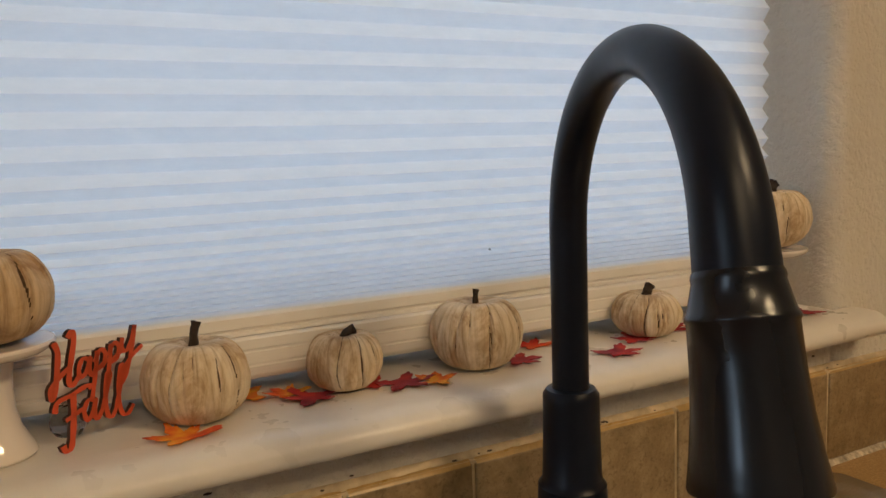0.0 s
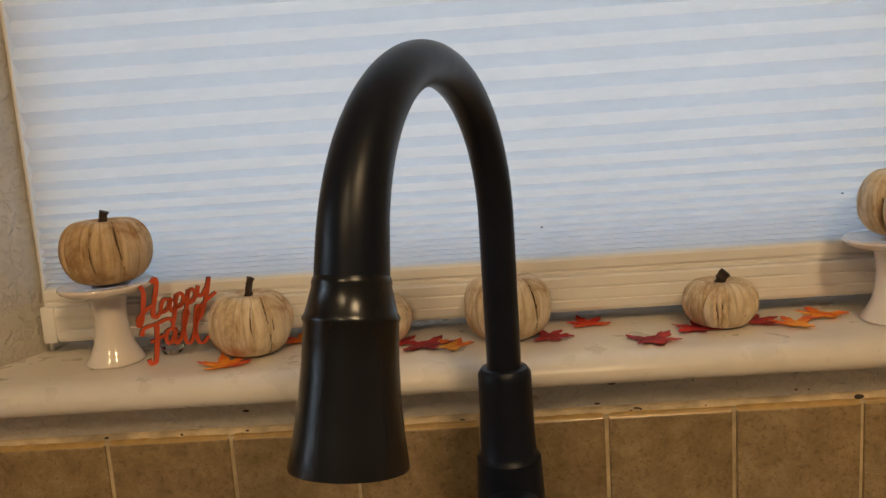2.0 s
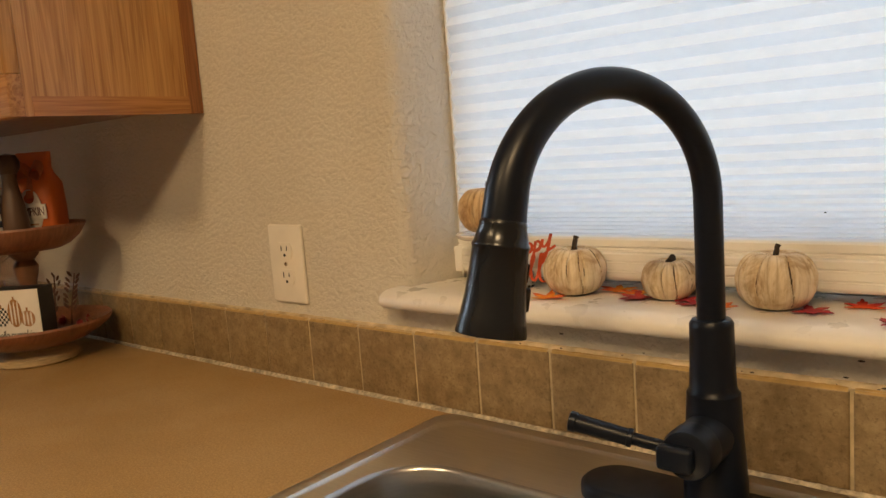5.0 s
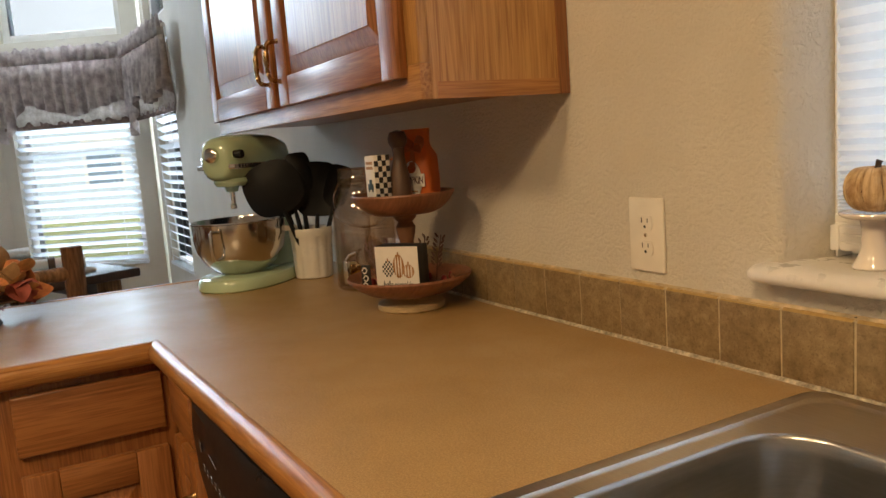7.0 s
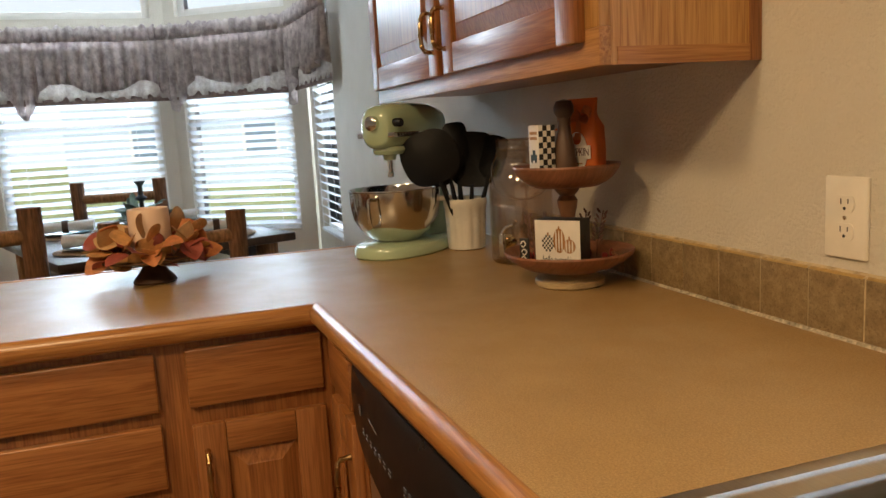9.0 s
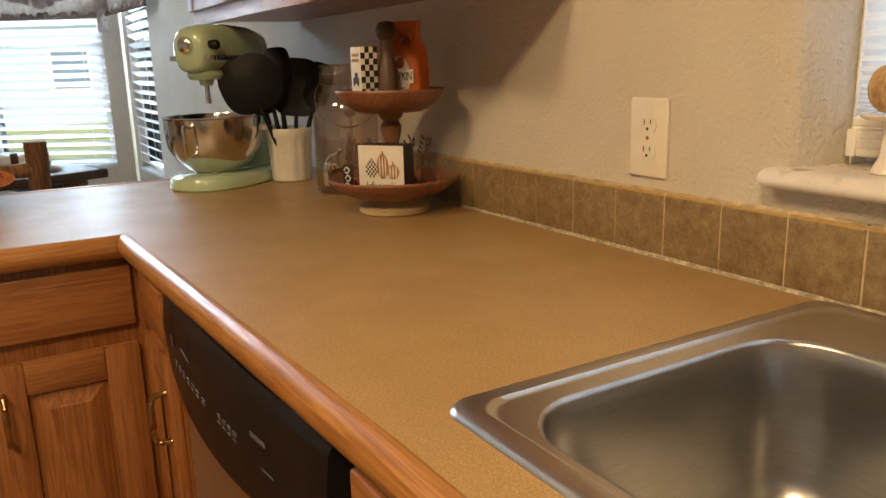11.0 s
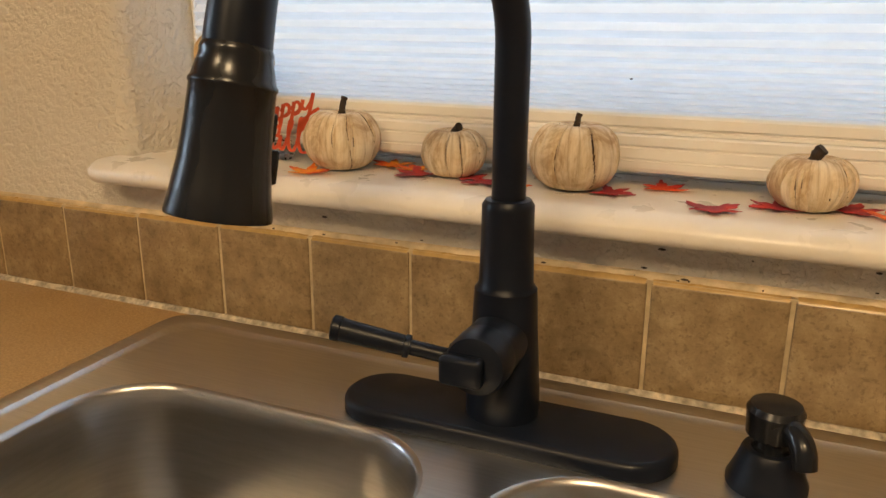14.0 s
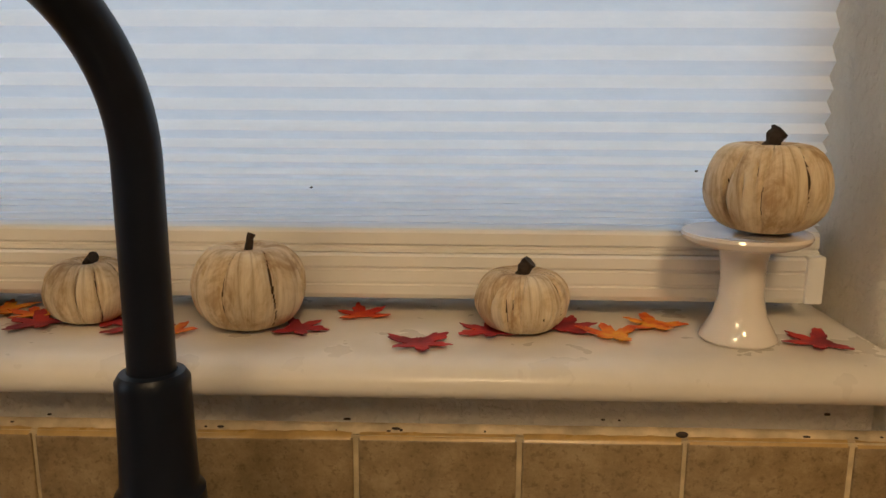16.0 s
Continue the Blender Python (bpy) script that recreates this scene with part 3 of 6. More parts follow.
def pill(cx, cy, hl, r, z, n=16):
    out = []
    for sgn, a0 in ((1, -90), (-1, 90)):
        for i in range(n + 1):
            a = radians(a0 + 180 * i / n)
            out.append((cx + sgn * hl + r * math.cos(a), cy + r * math.sin(a), z))
    return out


rows = loft(bm, [pill(0.0012, -0.006, 0.0905, 0.0335, 0), pill(0.0012, -0.006, 0.0905, 0.0335, 0.0075), pill(0.0012, -0.006, 0.0905, 0.0325, 0.0105), pill(0.0012, -0.006, 0.0905, 0.030, 0.0125), pill(0.0012, -0.006, 0.0905, 0.0285, 0.0128)])
bm.faces.new(rows[-1])
part("deck_plate", bm, BLACK, fau, "long black deck plate with rounded ends")
Z = 0.914 - deckz
part("body", lathe(bmesh.new(), [(0.0265, 0.012), (0.0262, 0.03), (0.0235, 0.07), (0.0222, 0.098), (0.0218, 0.1065), (0.0200, 0.1085), (0.0196, 0.110), (0.0190, 0.111), (0.0182, 0.135), (0.0178, 0.162), (0.0178, 0.1655), (0.0155, 0.1690), (0.0118, 0.1697)], 48), BLACK, fau, "tapered black body with stepped collar")
ux, uy = -0.342, -0.940
zb = 1.1855 - deckz
sec = [(0.0, 0.160 + (zb - 0.160) * i / 8) for i in range(8)]
sec += [(0.0997 * (1 - math.cos(a)), zb + 0.0942 * math.sin(a)) for a in [2.9374 * i / 48 for i in range(49)]]
sec += [(0.1992, sec[-1][1] - 0.008), (0.2009, 1.1886 - deckz)]
rad = []
for i in range(len(sec)):
    u = i / (len(sec) - 1)
    rad.append(0.0115 + 0.0043 * max(0.0, (u - 0.5) / 0.5) ** 1.5)
part("neck", tube(bmesh.new(), [(ux * s, uy * s, z) for s, z in sec], rad, 40), BLACK, fau, "arched black gooseneck widening towards the spray head")
jt = Vector((ux * 0.2009, uy * 0.2009, 1.1886 - deckz))
up = -Vector((ux * 0.212, uy * 0.212, -0.977)).normalized()
bk = Vector((-ux, -uy, 0))
bk = (bk - up * bk.dot(up)).normalized()
sd = bk.cross(up)
hm = Matrix.Translation(jt) @ Matrix((sd, bk, up)).transposed().to_4x4()
head = part("spray_head", lathe(bmesh.new(), [(0.0150, 0.003), (0.0164, 0.0), (0.0168, -0.0015), (0.0165, -0.003), (0.0192, -0.0140), (0.0202, -0.0155), (0.0202, -0.0168), (0.0196, -0.0178), (0.0200, -0.034), (0.0211, -0.050), (0.0229, -0.064), (0.0248, -0.0755), (0.0246, -0.0770), (0.0220, -0.0772), (0.020, -0.0755), (0.0, -0.0755)], 48, hm), GLOSSB, fau, "flared glossy black spray head")
part("button", one_box(-0.006, 0.006, 0.0165, 0.0228, -0.040, -0.026, 0.0015), GLOSSB, head).matrix_local = hm
part("button", one_box(-0.006, 0.006, 0.0185, 0.0262, -0.060, -0.043, 0.0015), GLOSSB, head).matrix_local = hm
# lever joint: a short barrel facing the room, and the lever out to the side
hm2 = Matrix.Translation((0, 0, 0.072)) @ Matrix.Rotation(radians(90), 4, "X")
hub = part("valve_barrel", lathe(bmesh.new(), [(0.0, 0.0), (0.0205, 0.0), (0.0205, 0.034), (0.0197, 0.036), (0.0197, 0.038), (0.0212, 0.040), (0.0212, 0.056), (0.0195, 0.0605), (0.0160, 0.062), (0.0, 0.062)], 40, hm2), BLACK, fau, "round valve barrel of the lever")
bm = bmesh.new()
lv = [(-0.006, -0.05, 0.07), (-0.0214, -0.0538, 0.0732), (-0.0219, -0.0538, 0.0733), (-0.0445, -0.0607, 0.0782), (-0.045, -0.0608, 0.0784), (-0.0483, -0.0619, 0.0791), (-0.0488, -0.062, 0.0792), (-0.0887, -0.0735, 0.0882), (-0.0892, -0.0736, 0.0883), (-0.094, -0.0749, 0.0894), (-0.095, -0.0752, 0.0896)]
tube(bm, lv, [0.0088, 0.0088, 0.0052, 0.0052, 0.0078, 0.0078, 0.0070, 0.0078, 0.0086, 0.0086, 0.0070], 24)
part("lever", bm, BLACK, fau, "slim lever with a knurled tip")
part("lever_clamp", one_box(-0.021, 0.008, -0.0715, -0.0605, 0.0605, 0.0805, 0.0035, 3), BLACK, fau)

soap = thing("soap_dispenser", "black deck-mounted soap dispenser pump beside the faucet", "soap dispenser", (-0.006, -0.098, deckz))
soap.scale = (0.88, 0.88, 0.97)
part("base", lathe(bmesh.new(), [(0.0285, 0), (0.0285, 0.004), (0.0265, 0.008), (0.0215, 0.020), (0.0195, 0.026), (0.0185, 0.027), (0.0, 0.027)], 36), BLACK, soap)
part("pump_head", lathe(bmesh.new(), [(0.0135, 0.027), (0.0135, 0.034), (0.0185, 0.037), (0.0195, 0.050), (0.0200, 0.054), (0.0175, 0.058), (0.0, 0.059)], 36), GLOSSB, soap)
part("spout", tube(bmesh.new(), curve_pts([(0.004, -0.004, 0.046), (0.013, -0.016, 0.047), (0.019, -0.025, 0.041), (0.021, -0.028, 0.030)], 6), [0.0085] * 19, 16), GLOSSB, soap)

# ---- wall outlet ----
out = thing("wall_outlet", "cream duplex electrical outlet with screwless wide cover plate", "outlet", (-0.850, Y0, 1.0890))
part("cover_plate", one_box(-0.0368, 0.0368, -0.0065, 0.0, -0.0578, 0.0578, 0.0028, 3), PLATE, out)
for sgn in (1, -1):
    bm = bmesh.new()
    pr = [(0.0165 * math.cos(radians(a)), max(-0.0118, min(0.0118, 0.0165 * math.sin(radians(a))))) for a in range(0, 360, 12)]
    rows = loft(bm, [[(x, -0.006, sgn * 0.0195 + z) for x, z in pr], [(x, -0.0082, sgn * 0.0195 + z) for x, z in pr]])
    bm.faces.new(rows[1])
    face = part("receptacle", bm, PLATE, out)
    bm = bmesh.new()
    box(bm, -0.0072, -0.0054, -0.0086, -0.0078, sgn * 0.0195 - 0.0005, sgn * 0.0195 + 0.0075)
    box(bm, 0.0052, 0.0068, -0.0086, -0.0078, sgn * 0.0195 + 0.0005, sgn * 0.0195 + 0.0070)
    lathe(bm, [(0.0, 0.0078), (0.0024, 0.0078), (0.0024, 0.0086), (0.0, 0.0086)], 14, Matrix.Translation((0, 0, sgn * 0.0195 - 0.0062)) @ Matrix.Rotation(radians(90), 4, "X"))
    part("slots", bm, SLOT, face)
part("screw", lathe(bmesh.new(), [(0.0, 0.0064), (0.0032, 0.0064), (0.0028, 0.0082), (0.0, 0.0084)], 16, Matrix.Rotation(radians(90), 4, "X")), CHROME, out)


# ---- things on the window sill ----
SZ = SILL + 0.0005


def pumpkin(loc, r, h, seed, material, label, stem_len=0.014, stem_r=0.0035, lean=(0.2, 0.0), crease=0.055, ragged=False):
    ob = thing("pumpkin", label, "decorative pumpkin", loc, group="pumpkins along the sill")
    rg = random.Random(seed)
    n_s = rg.randint(7, 9)
    seams = [2 * math.pi * (i + rg.uniform(-0.3, 0.3)) / n_s for i in range(n_s)]
    deep = [rg.uniform(0.25, 1.0) for _ in seams]
    slits = [(rg.uniform(0, 6.28), rg.uniform(0.9, 2.0), rg.uniform(0.18, 0.5)) for _ in range(9)]
    bm = bmesh.new()
    NT, NP = 460, 34
    off = Vector((seed * 3.1, seed * 1.7, 0))
    rows = []
    shaded = []
    for p in range(1, NP):
        ph = math.pi * p / NP
        row = []
        for t in range(NT):
            th = 2 * math.pi * t / NT
            crease_shade = 0.0
            f = 1.0 + 0.025 * noise.noise(Vector((math.cos(th) * 1.4, math.sin(th) * 1.4, ph)) + off)
            for s, d in zip(seams, deep):
                dd = abs((th + 0.10 * math.sin(ph * 2 + s) - s + math.pi) % (2 * math.pi) - math.pi)
                f -= crease * d * (1.6 * math.exp(-(dd / 0.030) ** 2) + 0.9 * math.exp(-(dd / 0.20) ** 2))
                crease_shade = max(crease_shade, (0.55 + 0.45 * d) * math.exp(-(dd / 0.022) ** 2))
                sg = (th + 0.10 * math.sin(ph * 2 + s) - s + math.pi) % (2 * math.pi) - math.pi
                if 0 < sg < 0.4:
                    f += 0.030 * d * math.exp(-sg / 0.13)
            for a0, p0, wd in slits:
                da = (th - a0 + math.pi) % (2 * math.pi) - math.pi
                sl = math.exp(-(da / 0.026) ** 2 - ((ph - p0) / wd) ** 2)
                f -= 0.085 * sl
                crease_shade = max(crease_shade, 0.9 * math.exp(-(da / 0.016) ** 2 - ((ph - p0) / wd) ** 2))
            f += 0.022 * noise.noise(Vector((math.cos(th) * 6, math.sin(th) * 6, ph * 2.2)) + off) + 0.008 * noise.noise(Vector((math.cos(th) * 16, math.sin(th) * 16, ph * 4)) + off)
            sr = math.sin(ph) ** 0.80
            z = h * (0.5 + 0.5 * math.cos(ph) * (1 - 0.0))
            dip = 0.13 * h * math.exp(-((ph / 0.42) ** 2))
            lift = 0.05 * h * math.exp(-(((math.pi - ph) / 0.5) ** 2))
            # Vertices deep in a seam or slit take the painted crease shade.
            shade_min = 0.62 + 0.45 * noise.noise(Vector((th * 2.0, ph * 1.1, seed)))
            shaded.append(crease_shade > shade_min)
            row.append(bm.verts.new((r * sr * f * math.cos(th), r * sr * f * math.sin(th), z - dip + lift - 0.0)))
        rows.append(row)
    for k, (a, c) in enumerate(zip(rows, rows[1:])):
        for i in range(NT):
            j = (i + 1) % NT
            fc = bm.faces.new((a[i], c[i], c[j], a[j]))
            fc.material_index = 1 if shaded[k * NT + i] and shaded[(k + 1) * NT + i] else 0
    bm.faces.new(rows[0])
    bm.faces.new(rows[-1][::-1])
    zmin = min(v.co.z for v in bm.verts)
    for v in bm.verts:
        v.co.z -= zmin
    part("body", bm, [material, HUSK_SHADE], ob, angle=70)
    top = h * 0.86 - zmin
    bm = bmesh.new()
    pts = [(0, 0, top - 0.002), (lean[0] * 0.003, lean[1] * 0.003, top + stem_len * 0.35), (lean[0] * 0.007, lean[1] * 0.007, top + stem_len * 0.75), (lean[0] * 0.011, lean[1] * 0.011, top + stem_len)]
    tube(bm, curve_pts(pts, 4), [stem_r * k for k in (1.35, 1.2, 1.1, 1.0, 0.98, 0.95, 0.95, 0.95, 0.95, 0.97, 1.0, 1.05, 1.1)], 12)
    amp = 0.0016 if ragged else 0.0007
    for v in bm.verts:
        v.co += Vector((noise.noise(v.co * 260 + off), noise.noise(v.co * 240 - off), noise.noise(v.co * 300))) * amp
    part("stem", bm, STEM, ob, "rough dark brown stem")
    return ob


def cake_stand(loc, seed):
    ob = thing("cake_stand", "small white glazed ceramic pedestal stand on the sill", "cake stand", loc, group="ceramic stands")
    part("pedestal", lathe(bmesh.new(), [(0.0, 0.0), (0.0242, 0.0), (0.0253, 0.0015), (0.0246, 0.004), (0.0215, 0.009), (0.0172, 0.017), (0.0146, 0.028), (0.0140, 0.040), (0.0148, 0.050), (0.0165, 0.0575), (0.0180, 0.0595)], 56), CERAMIC, ob)
    part("plate", lathe(bmesh.new(), [(0.0, 0.0592), (0.026, 0.0598), (0.035, 0.0612), (0.0400, 0.0640), (0.0412, 0.0662), (0.0405, 0.0680), (0.0385, 0.0682), (0.032, 0.0672), (0.0, 0.0668)], 64), CERAMIC, ob)
    ob.scale = (0.93, 0.93, 1.0)
    return ob


cake_stand((-0.507, 0.036, SZ), 1)
cake_stand((0.136, 0.024, SZ), 2)
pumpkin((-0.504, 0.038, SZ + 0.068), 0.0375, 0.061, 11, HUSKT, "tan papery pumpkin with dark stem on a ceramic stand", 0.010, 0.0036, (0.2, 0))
pumpkin((0.147, 0.027, SZ + 0.068), 0.0370, 0.062, 14, HUSK, "cream papery pumpkin with deep creased seams on a ceramic stand", 0.010, 0.0050, (0.5, 0.1), 0.075, True)
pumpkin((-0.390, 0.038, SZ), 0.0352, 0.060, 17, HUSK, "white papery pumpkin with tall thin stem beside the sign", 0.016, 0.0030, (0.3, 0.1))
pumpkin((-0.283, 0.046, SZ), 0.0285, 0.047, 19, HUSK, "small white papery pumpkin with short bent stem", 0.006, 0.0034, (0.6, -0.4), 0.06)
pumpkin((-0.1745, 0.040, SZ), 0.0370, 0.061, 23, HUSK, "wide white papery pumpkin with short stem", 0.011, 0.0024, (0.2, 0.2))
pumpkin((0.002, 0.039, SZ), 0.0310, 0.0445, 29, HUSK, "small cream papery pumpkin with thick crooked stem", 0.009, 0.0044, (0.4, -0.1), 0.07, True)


def maple_mesh(seed, size):
    """A thin cloth maple leaf, five lobed and notched, slightly cupped."""
    rg = random.Random(seed)
    bm = bmesh.new()
    N = 70
    amps = [rg.uniform(0.85, 1.1) for _ in range(5)]
    angs = [90, 148, 32, 212, -32]
    pts = []
    for i in range(N):
        a = 360.0 * i / N
        r = 0.34
        for an, am in zip(angs, amps):
            d = abs((a - an + 180) % 360 - 180)
            r = max(r, am * (1.0 if an == 90 else 0.92) * max(0.0, 1 - (d / 36.0)) ** 0.62)
        r *= 1 - 0.13 * (i % 3 == 1) + 0.05 * rg.uniform(-1, 1)
        pts.append((size * 0.5 * r * math.cos(radians(a)), size * 0.5 * r * math.sin(radians(a))))
    cup = rg.uniform(0.5, 1.1)
    tilt = (rg.uniform(-0.05, 0.05), rg.uniform(-0.05, 0.05))

    def zof(x, y):
        d = math.hypot(x, y) / (size * 0.5)
        return 0.0008 + size * 0.10 * cup * d * d * (0.5 + 0.9 * noise.noise(Vector((x * 70, y * 70, seed)))) + abs(tilt[0] * x) + abs(tilt[1] * y)

    tops, bots = [], []
    for k in (0.0, 0.45, 0.75, 1.0):
        tr, br_ = [], []
        for x, y in (pts if k else [(0, 0)]):
            z = max(0.0007, zof(x * k, y * k))
            tr.append(bm.verts.new((x * k, y * k, z)))
            br_.append(bm.verts.new((x * k, y * k, z - 0.0005)))
        tops.append(tr)
        bots.append(br_)
    for rows, fl in ((tops, False), (bots, True)):
        for i in range(N):
            j = (i + 1) % N
            bm.faces.new((rows[0][0], rows[1][i], rows[1][j]))
            for a, c in zip(rows[1:], rows[2:]):
                bm.faces.new((a[i], c[i], c[j], a[j]))
    for i in range(N):
        j = (i + 1) % N
        bm.faces.new((tops[3][i], bots[3][i], bots[3][j], tops[3][j]))
    return bm


LEAVES = [(-0.405, 0.004, 0.040, 20, 1), (-0.352, 0.066, 0.042, 80, 1), (-0.312, 0.036, 0.044, 150, 0), (-0.325, 0.052, 0.034, 30, 1), (-0.244, 0.031, 0.046, 200, 0),
          (-0.268, 0.040, 0.036, 310, 0), (-0.219, 0.019, 0.032, 45, 1), (-0.142, 0.030, 0.038, 260, 0), (-0.105, 0.064, 0.038, 15, 2), (-0.062, 0.004, 0.042, 190, 0),
          (-0.018, 0.030, 0.040, 120, 0), (0.030, 0.040, 0.046, 340, 0), (0.060, 0.025, 0.038, 75, 1), (0.091, 0.050, 0.038, 135, 1), (0.183, 0.016, 0.040, 100, 0)]
for k, (x, y, s, rz, kind) in enumerate(LEAVES):
    lf = part("maple_leaf", maple_mesh(40 + k, s * 1.22), (REDL, ORAL, leaf_material("scarlet_leaf_cloth", (0.45, 0.02, 0.015), (0.58, 0.05, 0.015), (0.7, 0.12, 0.02)) if kind == 2 else REDL)[kind], None)
    lf.location = (x, y, SZ + 0.0002 * (k % 4))
    lf.rotation_euler = (0, 0, radians(rz))
    tagged(lf, ("crimson cloth maple leaf lying on the sill", "orange and yellow cloth maple leaf on the sill", "scarlet cloth maple leaf lying on the sill")[kind], "leaf", "autumn leaves on the sill")


def text_bm(body, width, depth, slant=0.0, bold=0.0, height=None):
    """Letters in the built-in font as a mesh, lying in the xy plane from the origin."""
    cu = bpy.data.curves.new("text", "FONT")
    cu.body, cu.shear, cu.offset, cu.extrude, cu.resolution_u = body, slant, bold, 0.03, 3
    cu.space_character = 0.92
    ob = bpy.data.objects.new("text", cu)
    scene.collection.objects.link(ob)
    me = bpy.data.meshes.new_from_object(ob.evaluated_get(bpy.context.evaluated_depsgraph_get()))
    bpy.data.objects.remove(ob)
    bpy.data.curves.remove(cu)
    bm = bmesh.new()
    bm.from_mesh(me)
    bpy.data.meshes.remove(me)
    xs = [v.co.x for v in bm.verts]
    ys = [v.co.y for v in bm.verts]
    k = width / (max(xs) - min(xs))
    ky = height / (max(ys) - min(ys)) if height else k
    x0, y0 = min(xs), min(ys)
    for v in bm.verts:
        v.co = Vector(((v.co.x - x0) * k, (v.co.y - y0) * ky, v.co.z / 0.06 * depth))
    return bm


sign = thing("word_sign", "orange cut-out wooden sign reading Happy Fall", "sign", (-0.476, 0.016, SZ), 31)
EDGE = plain("scorched_wood_edge", (0.05, 0.018, 0.010), 0.7)


def script_stroke(name, pts, width=0.0029, depth=0.0016):
    """A brush stroke sawn out of thin board; pts in millimetres in the sign's plane."""
    way = curve_pts([(x * 0.00098, 0, z * 0.00098) for x, z in pts], 6)
    bm = bmesh.new()
    loops = []
    for i, p in enumerate(way):
        d = (way[min(i + 1, len(way) - 1)] - way[max(i - 1, 0)]).normalized()
        n = Vector((-d.z, 0, d.x))
        w = width * 0.5 * (0.72 + 0.36 * abs(d.z) + 0.08 * math.sin(i * 0.9))
        loops.append([(p + n * (w * u) + Vector((0, v * depth, 0)))[:] for u, v in ((1, -1), (-1, -1), (-1, 1), (1, 1))])
    rows = loft(bm, loops)
    bm.faces.new(rows[0][::-1])
    bm.faces.new(rows[-1])
    bm.normal_update()
    for f in bm.faces:
        f.material_index = 1 if abs(f.normal.y) < 0.5 else 0
    part(name, bm, [ORANGE, EDGE], sign, smooth=False)


script_stroke("letter_h", [(5, 68), (7, 61), (5, 48), (2.5, 37), (0.5, 35), (1, 41), (7, 47), (15, 52)], 0.0034)
script_stroke("letter_h", [(14, 69), (17, 72.5), (18, 67), (14, 51), (12.5, 42), (15, 40), (20, 45)], 0.0034)
script_stroke("letter_a", [(27, 53), (22.5, 54), (19.5, 48), (20.5, 43), (24.5, 46), (28, 54), (26.5, 46), (28.5, 42.5), (32, 48)])
script_stroke("letter_p", [(33, 57), (31.5, 48), (28, 33), (26.5, 27)])
script_stroke("letter_p", [(30.5, 50), (35, 57), (38.5, 54), (36.5, 47), (32, 45.5), (40, 50)])
script_stroke("letter_p", [(43, 59), (41.5, 50), (38, 35), (36.5, 29)])
script_stroke("letter_p", [(40.5, 52), (45, 59), (48.5, 56), (46.5, 49), (42, 47.5), (50, 53)])
script_stroke("letter_y", [(51.5, 61), (50.5, 54.5), (53.5, 52), (58, 58), (61.5, 67), (58, 53), (53, 39), (48.5, 32), (47.5, 37), (56, 46.5), (66, 53)])
script_stroke("letter_f", [(1.5, 26), (4, 32), (13, 34), (24, 37), (27, 35)], 0.0034)
script_stroke("letter_f", [(14.5, 35), (13.5, 22), (11.5, 8), (9.5, 1.7), (6, 1.7), (5, 5)], 0.0036)
script_stroke("letter_f", [(8, 19.5), (14, 21.5), (21, 24)])
script_stroke("letter_a", [(28, 27), (23.5, 27.5), (20.5, 21), (22.5, 15.5), (26, 19), (29, 27), (27.5, 18), (29.5, 14.5), (34, 21)])
script_stroke("letter_l", [(33, 19), (39, 35), (40.5, 41), (38, 40), (36, 27), (36.5, 15), (40, 13), (44, 20)])
script_stroke("letter_l", [(43, 18), (49, 36), (50.5, 43), (48, 42), (45.5, 27), (46.5, 13.5), (51, 11), (56, 16)])
gem = part("glass_gem", lathe(bmesh.new(), [(0.0, 0.0), (0.008, 0.0), (0.0115, 0.005), (0.0118, 0.010), (0.009, 0.017), (0.004, 0.0205), (0.0, 0.021)], 9), glass("clear_faceted_glass"), None, smooth=False)
gem.location = (-0.466, 0.055, SZ)
tagged(gem, "clear faceted glass knob beside the stand", "glass knob")


# ---- wall cabinets ----
def raised_door(name, parent, x0, x1, z0, z1, y, hx, hz0, hz1, label="", swap=False):
    """A raised-panel oak door in the xz plane, its back at y, facing -y."""
    fr = 0.062
    ob = part(name, one_box(x0, x0 + fr, y - 0.019, y, z0, z1, 0.003), OAKZ, parent, label)
    part("stile", one_box(x1 - fr, x1, y - 0.019, y, z0, z1, 0.003), OAKZ, ob)
    part("rail", one_box(x0 + fr, x1 - fr, y - 0.0185, y, z0, z0 + fr, 0.003), OAKX, ob)
    part("rail", one_box(x0 + fr, x1 - fr, y - 0.0185, y, z1 - fr, z1, 0.003), OAKX, ob)
    bm = bmesh.new()
    a0, a1, b0, b1 = x0 + fr - 0.002, x1 - fr + 0.002, z0 + fr - 0.002, z1 - fr + 0.002
    loops = []
    for o, dy in ((0, -0.007), (0.004, -0.0075), (0.034, -0.0175), (0.036, -0.019)):
        loops.append([(a0 + o, y + dy, b0 + o), (a1 - o, y + dy, b0 + o), (a1 - o, y + dy, b1 - o), (a0 + o, y + dy, b1 - o)])
    rows = loft(bm, loops)
    bm.faces.new(rows[-1])
    part("panel", bm, OAKZ, ob, smooth=False)
    if hx is not None:
        hp = [(hx, y - 0.019, hz0), (hx, y - 0.040, hz0 + 0.004), (hx, y - 0.046, hz0 + 0.022), (hx, y - 0.046, hz1 - 0.022), (hx, y - 0.040, hz1 - 0.004), (hx, y - 0.019, hz1)]
        pts = curve_pts(hp, 6)
        n = len(pts)
        part("handle", tube(bmesh.new(), pts, [0.0048 if abs(i - n / 2) > 2 and i % 5 else 0.0062 for i in range(n)], 12), BRASS, ob, "curved antique brass pull")
    return ob


